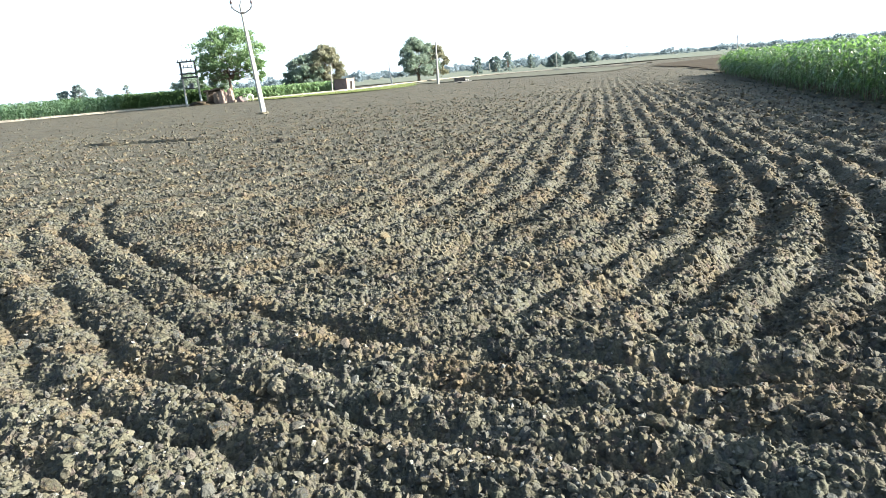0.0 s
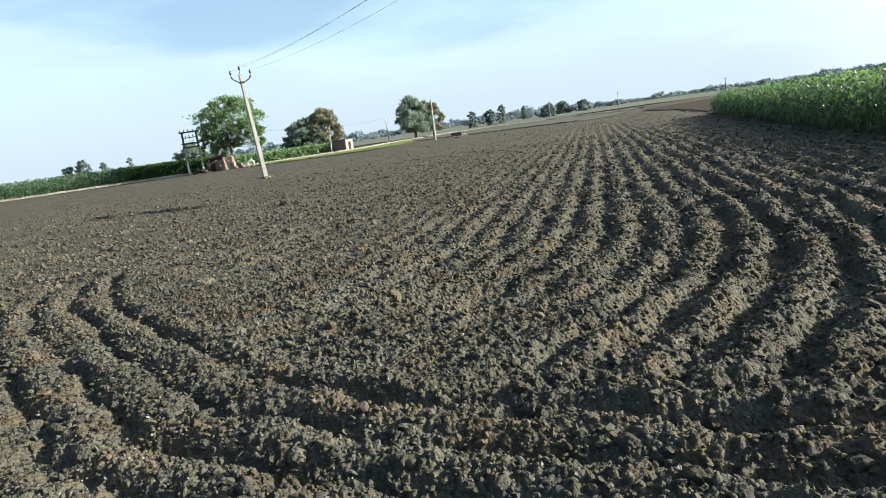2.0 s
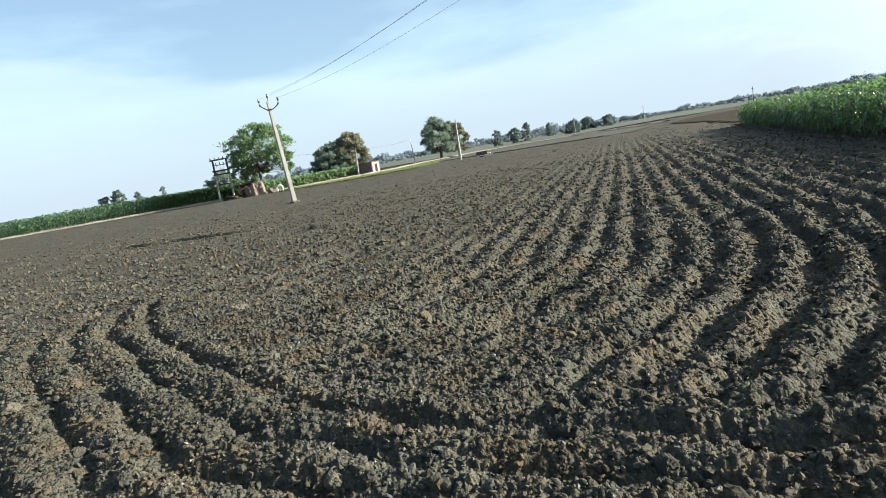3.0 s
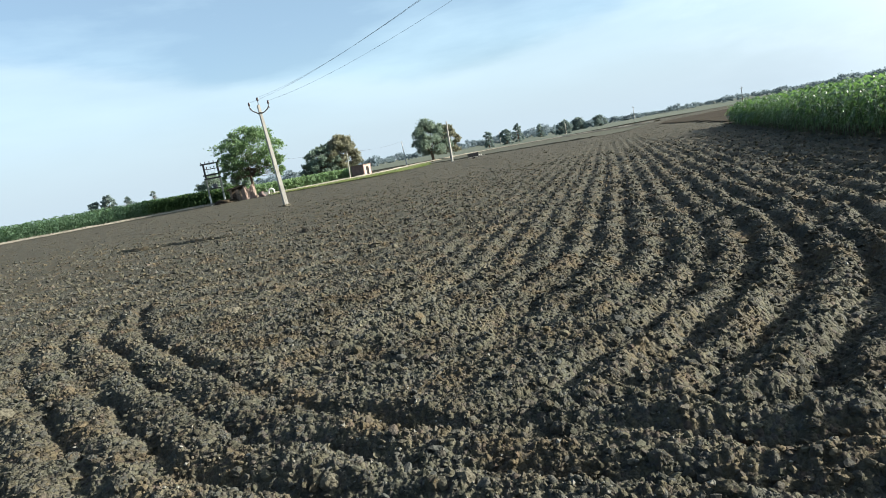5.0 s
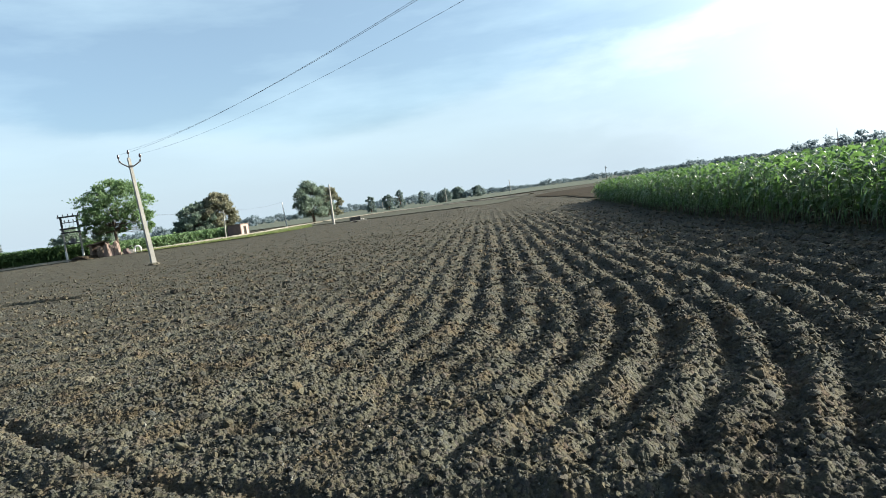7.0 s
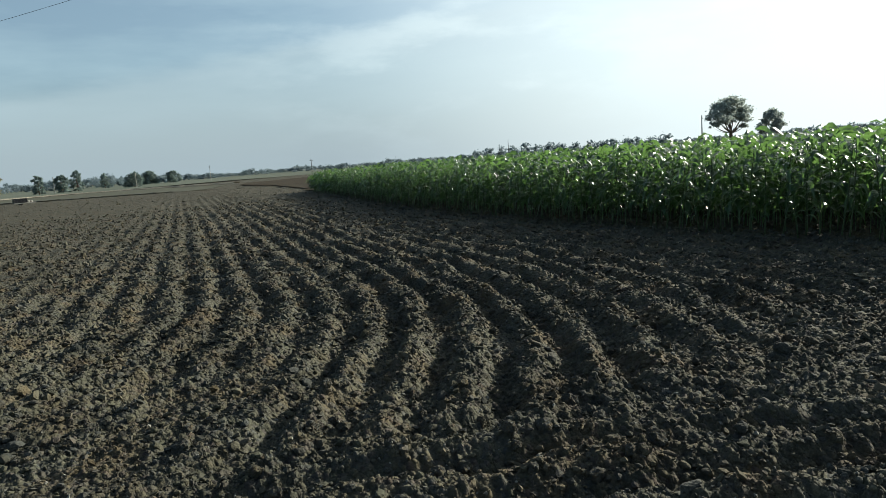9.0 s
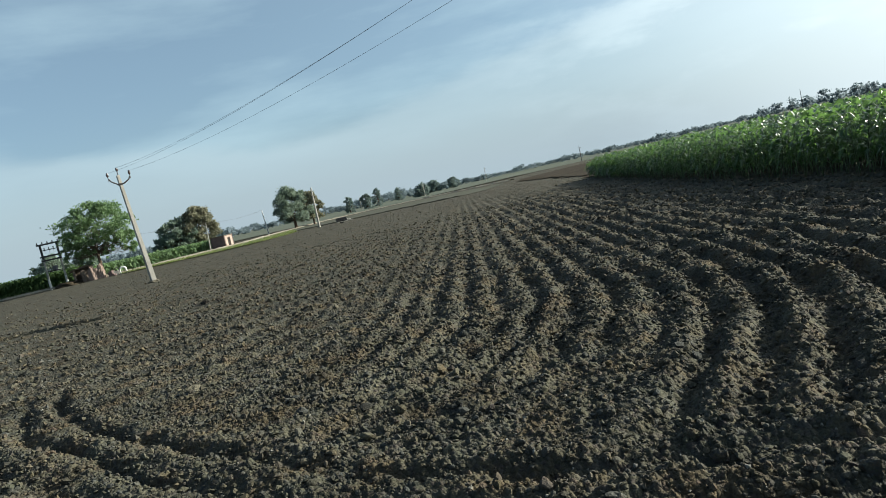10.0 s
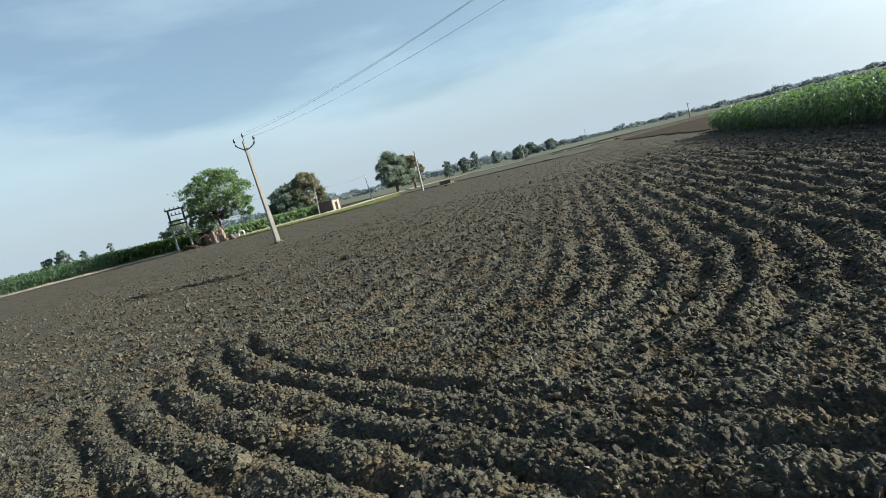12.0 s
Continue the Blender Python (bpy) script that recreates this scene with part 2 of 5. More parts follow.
M_PALE = material("pale_clod", (0.085, 0.079, 0.058), (0.135, 0.124, 0.090), 14.0, 0.95, 0.5, 80.0, 0.2, spec=0.1)
# pale bits of soil that also imitate sparkles of sun on the ridges
M_FLAKE = material("pale_flake_and_glint", (0.140, 0.136, 0.110), (0.240, 0.232, 0.195), 14.0, 0.9, 0.4, 80.0, 0.3, spec=0.1)
M_PATH = material("trodden_earth", (0.19, 0.17, 0.13), (0.30, 0.275, 0.215), 0.6, 0.95, 0.3, 9.0, spec=0.05)
M_FALLOW = material("fallow_soil", (0.026, 0.022, 0.015), (0.062, 0.050, 0.034), 0.35, 0.95, 0.6, 5.0, spec=0.04)
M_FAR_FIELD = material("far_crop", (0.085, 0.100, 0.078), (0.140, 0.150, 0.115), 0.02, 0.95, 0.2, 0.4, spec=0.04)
M_STUBBLE = material("grey_stubble", (0.066, 0.070, 0.052), (0.108, 0.108, 0.082), 0.4, 0.95, 0.5, 6.0, spec=0.04)
M_CROP = material("pale_crop_leaf", (0.070, 0.110, 0.056), (0.120, 0.170, 0.086), 0.6, 0.7, 0.0, 12.0, 0.5, (0.085, 0.130, 0.045), 0.08)
M_GRASS = material("grass", (0.070, 0.088, 0.040), (0.140, 0.142, 0.068), 0.5, 0.8, 0.0, 8.0, 0.3, (0.06, 0.09, 0.01))
M_MAIZE = material("maize_leaf", (0.009, 0.026, 0.013), (0.025, 0.052, 0.022), 3.0, 0.38, 0.15, 60.0, 0.5, (0.058, 0.106, 0.026), 0.5)
M_STALK = material("maize_stalk", (0.030, 0.056, 0.022), (0.062, 0.088, 0.036), 6.0, 0.5, 0.2, 40.0, 0.3)
M_CANE = material("tall_crop_leaf", (0.034, 0.060, 0.036), (0.062, 0.100, 0.056), 0.6, 0.7, 0.0, 12.0, 0.5, (0.04, 0.07, 0.02), 0.08)
M_HEDGE = material("dark_hedge_leaf", (0.025, 0.05, 0.018), (0.06, 0.095, 0.03), 0.6, 0.6, 0.0, 12.0, 0.5, (0.02, 0.035, 0.008), 0.08)
M_LEAF = material("tree_leaf", (0.052, 0.086, 0.044), (0.102, 0.142, 0.070), 0.5, 0.7, 0.0, 8.0, 0.5, (0.070, 0.112, 0.040), 0.08)
# dark green paled towards blue-grey to stand in for distance haze
M_LEAF_DARK = material("hazed_dark_tree_leaf", (0.084, 0.112, 0.092), (0.146, 0.176, 0.138), 0.5, 0.7, 0.0, 8.0, 0.5, (0.100, 0.126, 0.088), 0.08)
M_LEAF_DRY = material("dry_tree_leaf", (0.108, 0.110, 0.077), (0.174, 0.166, 0.118), 0.5, 0.7, 0.0, 8.0, 0.5, (0.085, 0.085, 0.05), 0.08)
M_BARK = material("bark", (0.06, 0.045, 0.032), (0.16, 0.12, 0.085), 3.0, 0.9, 0.6, 30.0)
M_CONCRETE = material("pole_concrete", (0.24, 0.23, 0.20), (0.38, 0.365, 0.32), 1.2, 0.85, 0.25, 40.0)
M_WHITE = material("whitewash", (0.48, 0.47, 0.44), (0.70, 0.69, 0.66), 1.5, 0.8, 0.2, 30.0)
M_STEEL = material("dark_steel", (0.02, 0.02, 0.022), (0.06, 0.055, 0.05), 4.0, 0.55, 0.1, 50.0)
M_PORCELAIN = material("brown_porcelain", (0.03, 0.02, 0.018), (0.07, 0.045, 0.04), 4.0, 0.25, 0.0, 50.0, spec=0.5)
M_WIRE = material("weathered_aluminium", (0.10, 0.10, 0.11), (0.20, 0.20, 0.21), 4.0, 0.6, 0.0, 50.0)
M_BRICK = material("mud_brick", (0.115, 0.082, 0.074), (0.190, 0.140, 0.126), 1.5, 0.9, 0.4, 14.0)
# plaster with the sun's brightness on the end wall put into its colour
M_PLASTER_LIT = material("sunlit_pink_plaster", (0.27, 0.205, 0.170), (0.40, 0.320, 0.270), 1.2, 0.9, 0.2, 12.0)
M_THATCH = material("straw_thatch", (0.055, 0.042, 0.032), (0.12, 0.095, 0.066), 2.0, 0.95, 0.6, 25.0)
M_HEAP = material("pinkish_earth", (0.150, 0.110, 0.088), (0.245, 0.185, 0.150), 1.5, 0.95, 0.4, 12.0)
M_MUD = material("mud_plaster", (0.11, 0.085, 0.064), (0.20, 0.155, 0.118), 1.5, 0.95, 0.4, 12.0)
M_INSIDE_SHADE = material("inside_shade", (0.02, 0.018, 0.015), (0.04, 0.035, 0.03), 3.0, 0.9, 0.0, 20.0)
M_RUBBER = material("tyre_rubber", (0.015, 0.015, 0.015), (0.035, 0.033, 0.03), 6.0, 0.8, 0.2, 40.0)
M_SACK = material("pale_sacking", (0.28, 0.26, 0.22), (0.44, 0.42, 0.37), 3.0, 0.9, 0.3, 25.0)

# distance haze is put into these pale, bluish leaf colours
M_LEAF_VEIL = material("hazed_tree_leaf", (0.15, 0.17, 0.155), (0.22, 0.24, 0.215), 0.4, 0.8, 0.0, 4.0, 0.4, (0.17, 0.19, 0.17), 0.08)
M_LEAF_FAR = material("hazed_far_tree_leaf", (0.074, 0.100, 0.090), (0.126, 0.154, 0.138), 0.4, 0.8, 0.0, 4.0, 0.4, (0.092, 0.116, 0.106), 0.08)
M_FAR = material("hazed_distant_wood", (0.066, 0.088, 0.096), (0.094, 0.118, 0.124), 0.05, 0.95, 0.0, 0.6, 0.3, (0.100, 0.124, 0.132), 0.08)


# ---------------------------------------------------------------- mesh helpers
def mesh_np(name, verts, faces, mat, smooth=False):
    """A mesh from an array of places and one or more arrays of quads or triangles."""
    me = bpy.data.meshes.new(name)
    verts = np.asarray(verts, np.float32).reshape(-1, 3)
    groups = [np.asarray(f, np.int32) for f in (faces if isinstance(faces, list) else [faces])]
    loops = np.concatenate([f.ravel() for f in groups])
    sizes = np.concatenate([np.full(len(f), f.shape[1], np.int32) for f in groups])
    me.vertices.add(len(verts))
    me.vertices.foreach_set("co", verts.ravel())
    me.loops.add(len(loops))
    me.loops.foreach_set("vertex_index", loops)
    me.polygons.add(len(sizes))
    me.polygons.foreach_set("loop_start", np.concatenate([[0], np.cumsum(sizes)[:-1]]).astype(np.int32))
    me.polygons.foreach_set("use_smooth", np.full(len(sizes), smooth))
    me.update(calc_edges=True)
    me.validate()
    me.materials.append(mat)
    return me


def part(name, bm, mat, parent=None, label="", smooth=False):
    """Links a bmesh, or a ready mesh, as one object, under a thing where parent is given."""
    if isinstance(bm, bmesh.types.BMesh):
        me = bpy.data.meshes.new(name)
        for f in bm.faces:
            f.smooth = smooth
        bm.to_mesh(me)
        bm.free()
        me.materials.append(mat)
    else:
        me = bm
    ob = new(name, me)
    if parent:
        ob.parent = parent
    if label:
        tagged(ob, label)
    return ob


def box(bm, x, y, z, sx, sy, sz, bevel=0.0, turn=0.0):
    """A box with its middle at x, y, z and rounded edges."""
    made = bmesh.ops.create_cube(bm, size=1.0, matrix=pose(x, y, z, 0, 0, turn) @ Matrix.Diagonal((sx, sy, sz, 1)))
    if bevel:
        edges = {e for v in made["verts"] for e in v.link_edges}
        bmesh.ops.bevel(bm, geom=list(edges), offset=bevel, segments=2, affect="EDGES")
    return bm


def tube_np(points, radii, sides=8, closed=True):
    """Places and quads of a tapered tube along the points."""
    p = np.asarray(points, float)
    r = np.broadcast_to(np.asarray(radii, float), (len(p),))
    t = np.gradient(p, axis=0)
    t /= np.linalg.norm(t, axis=1, keepdims=True) + 1e-9
    ref = np.where(np.abs(t[:, 2:3]) > 0.9, [[1.0, 0, 0]], [[0, 0, 1.0]])
    a = np.cross(t, ref)
    a /= np.linalg.norm(a, axis=1, keepdims=True) + 1e-9
    b = np.cross(t, a)
    ang = np.linspace(0, 2 * np.pi, sides, endpoint=False)
    v = p[:, None] + r[:, None, None] * (np.cos(ang)[None, :, None] * a[:, None] + np.sin(ang)[None, :, None] * b[:, None])
    i, j = np.meshgrid(np.arange(len(p) - 1), np.arange(sides), indexing="ij")
    k = (j + 1) % sides
    f = np.stack([i * sides + j, i * sides + k, (i + 1) * sides + k, (i + 1) * sides + j], -1).reshape(-1, 4)
    v = v.reshape(-1, 3)
    faces = [f]
    if closed:
        n = len(v)
        v = np.vstack([v, p[0], p[-1]])
        j = np.arange(sides)
        k = (j + 1) % sides
        last = (len(p) - 1) * sides
        faces.append(np.concatenate([np.stack([np.full(sides, n), k, j], 1), np.stack([np.full(sides, n + 1), last + j, last + k], 1)]))
    return v, faces


def join_np(pieces):
    """Several (places, [faces]) as one."""
    verts, by_size, at = [], {}, 0
    for v, faces in pieces:
        verts.append(v)
        for f in faces:
            by_size.setdefault(f.shape[1], []).append(f + at)
        at += len(v)
    return np.vstack(verts), [np.concatenate(f) for f in by_size.values()]


def table(seed):
    return np.random.RandomState(seed).rand(256, 256)


def vnoise(x, y, seed):
    """Smooth noise, 0 to 1, of one unit's grain."""
    g = table(seed)
    xi, yi = np.floor(x).astype(int), np.floor(y).astype(int)
    u, v = x - xi, y - yi
    u, v = u * u * (3 - 2 * u), v * v * (3 - 2 * v)
    a, b, c, d = xi & 255, (xi + 1) & 255, yi & 255, (yi + 1) & 255
    return (g[a, c] * (1 - u) + g[b, c] * u) * (1 - v) + (g[a, d] * (1 - u) + g[b, d] * u) * v


def clod_relief(x, y, cell, seed, share, tall):
    """Lumps strewn one to a cell at most, in units of tall times the cell."""
    gx, gy, gr, gh, ga = (table(seed + k) for k in range(5))
    x, y = x / cell, y / cell
    wx, wy = x + 0.35 * (vnoise(x * 2.3, y * 2.3, seed + 7) - 0.5), y + 0.35 * (vnoise(x * 2.3, y * 2.3, seed + 8) - 0.5)
    xi, yi = np.floor(x).astype(int), np.floor(y).astype(int)
    h = np.zeros_like(x)
    for a in (-1, 0, 1):
        for b in (-1, 0, 1):
            p, q = (xi + a) & 255, (yi + b) & 255
            dx, dy = wx - (xi + a + gx[p, q]), wy - (yi + b + gy[p, q])
            r = 0.30 + 0.42 * gr[p, q]
            c, s = np.cos(ga[p, q] * 6.3), np.sin(ga[p, q] * 6.3)
            e, f = (c * dx + s * dy) / r, (c * dy - s * dx) / (0.72 * r)
            d = 0.6 * np.sqrt(e * e + f * f) + 0.4 * np.maximum(abs(e), abs(f))
            lump = np.clip(1 - d**3, 0, None) ** 0.6 * (0.45 + 0.55 * gh[p, q]) * r
            h = np.maximum(h, np.where(gh[q, p] < share, lump * (1 + 0.5 * e * (gx[q, p] - 0.5)), 0))
    return h * cell * tall


def smooth(a, b, x):
    t = np.clip((x - a) / (b - a), 0, 1)
    return t * t * (3 - 2 * t)


def spline(points, n):
    """n places evenly along a smooth line through the points."""
    p = np.asarray(points, float)
    k = np.r_[0, np.cumsum(np.linalg.norm(np.diff(p, axis=0), axis=1) ** 0.5)]
    m = np.gradient(p, k, axis=0)
    q = np.linspace(0, k[-1], n * 6)
    i = np.clip(np.searchsorted(k, q, side="right") - 1, 0, len(k) - 2)
    w = (k[i + 1] - k[i])[:, None]
    s = ((q - k[i])[:, None]) / w
    c = (2 * s**3 - 3 * s**2 + 1) * p[i] + (s**3 - 2 * s**2 + s) * w * m[i] + (3 * s**2 - 2 * s**3) * p[i + 1] + (s**3 - s**2) * w * m[i + 1]
    d = np.r_[0, np.cumsum(np.linalg.norm(np.diff(c, axis=0), axis=1))]
    e = np.linspace(0, d[-1], n)
    return np.stack([np.interp(e, d, c[:, 0]), np.interp(e, d, c[:, 1])], 1)


# ---------------------------------------------------------------- the ploughed field
# Two lots of furrows: those of the long runs, which curve in from far off, and those of the last
# pass round the headland, which cut across the ends of the first.
RUN = spline([(33, 90), (18.1, 47.3), (11.24, 27.4), (7.45, 16.6), (5.65, 11.6), (4.66, 8.80), (3.93, 7.27), (3.47, 6.50), (2.97, 5.86),
              (2.50, 5.33), (2.02, 4.88), (1.58, 4.54), (1.15, 4.25), (0.6, 3.95), (-0.6, 3.4)], 240)
HEADLAND = spline([(-5.0, 14.2), (-4.68, 12.7), (-4.2, 10.7), (-3.62, 9.28), (-2.84, 8.05), (-2.30, 7.2), (-1.75, 6.40), (-1.1, 5.42), (-0.48, 4.90), (-0.03, 4.50),
                   (0.45, 4.17), (0.87, 3.96), (1.35, 3.72), (1.85, 3.42), (2.6, 2.85), (3.6, 2.0)], 220)
PITCH_RUN, PITCH_HEAD = 0.495, 0.495


def from_line(line, x, y):
    """Signed distance from a line (its right-hand side is positive), the way along it, and its length."""
    dist, along = np.empty(len(x)), np.empty(len(x))
    a, d = line[:-1], np.diff(line, axis=0)
    dd = (d * d).sum(1)
    run = np.r_[0, np.cumsum(np.sqrt(dd))]
    for k in range(0, len(x), 20000):
        px, py = x[k:k + 20000, None] - a[:, 0], y[k:k + 20000, None] - a[:, 1]
        s = np.clip((px * d[:, 0] + py * d[:, 1]) / dd, 0, 1)
        ex, ey = px - s * d[:, 0], py - s * d[:, 1]
        q = ex * ex + ey * ey
        i = q.argmin(1)
        r = np.arange(len(i))
        cross = d[i, 0] * py[r, i] - d[i, 1] * px[r, i]
        dist[k:k + 20000] = np.sqrt(q[r, i]) * np.where(cross < 0, 1, -1)
        along[k:k + 20000] = run[i] + s[r, i] * np.sqrt(dd[i])
    return dist, along


def furrows(s, pitch, round_top):
    """Ridges side by side, a trough at nought: evenly rolling, or round-topped with narrow troughs."""
    w = np.sin(np.pi * s / pitch)
    return np.abs(w) ** 0.9 - 0.62 if round_top else w * w - 0.5


def soil_height(x, y, ridge_tall=0.1):
    """The soil's height: furrows, banks, clods and crumbs."""
    x, y = np.asarray(x, float), np.asarray(y, float)
    r = np.hypot(x, y)
    h = 0.05 * (vnoise(x / 3.1, y / 3.1, 11) - 0.5) + 0.03 * (vnoise(x / 0.8, y / 0.8, 12) - 0.5)
    near = r < 95
    s, u, p, q = (np.zeros_like(x) for _ in range(4))
    s[near], u[near] = from_line(RUN, x[near], y[near])
    p[near], q[near] = from_line(HEADLAND, x[near], y[near])
    wob = 0.13 * (vnoise(x / 0.9, y / 0.9, 13) - 0.5) + 0.18 * (vnoise(x / 0.24, y / 0.3, 14) - 0.5)
    # the long runs: full ridges to the right of the first furrow, fading towards the middle of the field
    runs = np.where(s < 0, 1.0 - 0.30 * smooth(-2.5, -6.0, s), (0.40 + 0.58 * smooth(6.5, 1.5, s)) * (0.72 + 0.56 * vnoise(x / 1.9, y / 1.9, 18))) * smooth(24, 6, s) * smooth(0.05, 0.5, -p) * smooth(2.4, 3.6, y)
    runs *= 1 + 0.22 * np.exp(-((s + 0.7) / 1.3) ** 2)
    runs *= 1 - 0.65 * smooth(0.5, 1.1, s) * smooth(6.9, 5.2, y)
    # the headland pass: six furrows, each ending a little sooner than the one before
    tips = 1.7 + 0.33 * np.floor(np.maximum(p, 0) / PITCH_HEAD + 0.5)
    head = smooth(-0.06, 0.10, p) * smooth(2.95, 2.55, p) * smooth(tips - 0.6, tips + 0.9, q) * (1 - 0.45 * smooth(2.0, 3.6, x))
    rough = (0.52 + 0.88 * vnoise(x / 0.7, y / 0.7, 15)) * (0.70 + 0.60 * vnoise(x / 0.21, y / 0.21, 19)) * near * smooth(95, 50, r)
    h += ridge_tall * rough * ((1.06 - 0.26 * smooth(9.0, 20.0, r)) * runs * furrows(s + wob, PITCH_RUN, False) + 0.96 * head * furrows(p + 0.85 * wob, PITCH_HEAD, True))
    # the deep first furrow of the headland pass and the bank thrown up along its inside
    first = smooth(1.1, 2.2, q) * (0.6 + 0.7 * vnoise(x / 0.36, y / 0.36, 20)) * near
    h += ridge_tall * first * (0.32 * np.exp(-((p + 0.15) / 0.11) ** 2) - 0.45 * np.exp(-((p + wob) / 0.12) ** 2))
    # clods: coarse on the headland and the right, finer inside the turn
    coarse = np.clip(0.35 + 0.45 * smooth(4.8, 3.0, y) + 0.40 * smooth(7.0, 16.0, r) + 0.35 * (vnoise(x / 1.7, y / 1.7, 16) - 0.5), 0.3, 1.15) * (r < 200)
    h += clod_relief(x, y, 0.19, 21, 0.20, 0.34) * coarse
    h += clod_relief(x, y, 0.10, 31, 0.50, 0.62) * (0.50 + 0.45 * coarse)
    h += clod_relief(x, y, 0.060, 41, 0.75, 0.82) * (0.75 + 0.25 * coarse) * (r < 30)
    h += clod_relief(x, y, 0.034, 51, 0.85, 0.75) * (r < 12)
    # crumbling: sharp pits and edges
    h += 0.016 * (abs(vnoise(x / 0.045, y / 0.045, 17) - 0.5) * 2 - 0.5) * (r < 25)
    # the trodden headland behind, where the plough has not been
    behind = smooth(0.6, -1.2, y - 0.25 * abs(x + 0.9))
    h *= (1 - 0.75 * behind) * smooth(0.2, 1.3, np.hypot(x + 0.9, y - 0.7))
    # the field's rim: level ground past it
    return h * smooth(150, 100, r) - 0.05


def build_ground():
    cx, cy = -0.9, 0.7
    fine = np.arange(-57.0, 95.0, 0.19)
    rest = np.arange(95.0, 303.0, 2.6)
    az = np.radians(np.concatenate([fine, rest]))
    radii = np.concatenate([[0.5], np.geomspace(0.9, 1.7, 24), np.geomspace(1.71, 9.0, 310), np.geomspace(9.03, 13.0, 54), np.geomspace(13.06, 45.0, 100), np.geomspace(45.6, 100.0, 30), np.geomspace(104.0, 3500.0, 36)])
    x = cx + radii[:, None] * np.sin(az)[None]
    y = cy + radii[:, None] * np.cos(az)[None]
    z = soil_height(x.ravel(), y.ravel())
    v = np.stack([x.ravel(), y.ravel(), z], 1)
    n = len(az)
    i, j = np.meshgrid(np.arange(len(radii) - 1), np.arange(n), indexing="ij")
    k = (j + 1) % n
    f = np.stack([i * n + j, (i + 1) * n + j, (i + 1) * n + k, i * n + k], -1).reshape(-1, 4)[:, ::-1]
    v = np.vstack([v, [[cx, cy, 0.0]]])
    j = np.arange(n)
    fan = np.stack([np.full(n, len(v) - 1), (j + 1) % n, j], 1)
    ob = new("ground", mesh_np("ground", v, [f, fan], M_SOIL, True))
    return tagged(ob, "freshly ploughed grey-brown soil with curved furrows and clods", "ground", kind="structure")


build_ground()

rng = np.random.RandomState(5)


def clod_forms(detail, count, seed):
    """Broken lumps about one unit in radius: flat fracture faces and a knobbly skin."""
    bm = bmesh.new()
    bmesh.ops.create_icosphere(bm, subdivisions=max(detail, 1), radius=1.0)
    ball = np.array([v.co[:] for v in bm.verts])
    faces = np.array([[v.index for v in f.verts] for f in bm.faces])
    bm.free()
    if detail == 0:
        ball = np.array([[1, 0, 0], [-1, 0, 0], [0, 1, 0], [0, -1, 0], [0, 0, 1], [0, 0, -1]], float)
        faces = np.array([[0, 2, 4], [2, 1, 4], [1, 3, 4], [3, 0, 4], [2, 0, 5], [1, 2, 5], [3, 1, 5], [0, 3, 5]])
    g = np.random.RandomState(seed)
    forms = []
    for _ in range(count):
        k = 1 + 0.16 * g.normal(size=len(ball)).clip(-1.6, 1.6)
        for _ in range(7):
            cut = g.normal(size=3)
            along = ball @ (cut / np.linalg.norm(cut))
            k = np.where(along > 0.35, np.minimum(k, g.uniform(0.45, 0.8) / np.maximum(along, 0.35)), k)
        forms.append(ball * k[:, None] * (1.0, g.uniform(0.6, 0.95), g.uniform(0.45, 0.8)))
    return np.array(forms), faces


def strewn_clods(n, near, far, size, forms, seed, grow=19.0, power=2.5, all_round=False):
    """Loose lumps lying on the soil, denser towards the headland, fewer in the furrows."""
    forms, faces = forms
    g = np.random.RandomState(seed)
    r = near + (far - near) * g.rand(n) ** 0.95 if far < 15 else near * (far / near) ** (g.rand(n) ** 0.85)
    a = np.radians(g.uniform(-180, 180, n) if all_round else g.uniform(-57, 95, n))
    x, y = -0.9 + r * np.sin(a), 0.7 + r * np.cos(a)
    z = soil_height(x, y)
    lift = z - soil_height(x, y, 0.0)
    patch = vnoise(x / 0.6, y / 0.6, seed) + 0.5 * smooth(5.2, 3.6, y)
    keep = (g.rand(n) < np.clip(1.0 + 14 * np.minimum(lift + 0.012, 0), 0.15, 1)) & (g.rand(n) < 0.45 + patch)
    x, y, z, r, n = x[keep], y[keep], z[keep], r[keep], int(keep.sum())
    s = size * (0.45 + g.rand(n) ** power) * (0.75 + np.minimum(r, 20.0) / grow) * (1 - 0.18 * smooth(-0.8, -2.4, x) * smooth(14.0, 9.0, y))
    turn = g.uniform(0, 6.28, n)
    tip = np.linalg.qr(np.eye(3)[None] + 0.35 * g.normal(size=(n, 3, 3)))[0]
    spin = np.zeros((n, 3, 3))
    spin[:, 0, 0], spin[:, 0, 1], spin[:, 1, 0], spin[:, 1, 1], spin[:, 2, 2] = np.cos(turn), -np.sin(turn), np.sin(turn), np.cos(turn), 1
    shape = forms[g.randint(0, len(forms), n)] * (0.8 + 0.4 * g.rand(n, 1, 3))
    v = np.einsum("nij,nkj->nki", spin @ tip, shape) * s[:, None, None]
    v += np.stack([x, y, z + 0.24 * s], 1)[:, None]
    f = (faces[None] + (np.arange(n) * shape.shape[1])[:, None, None]).reshape(-1, 3)
    return v.reshape(-1, 3), f


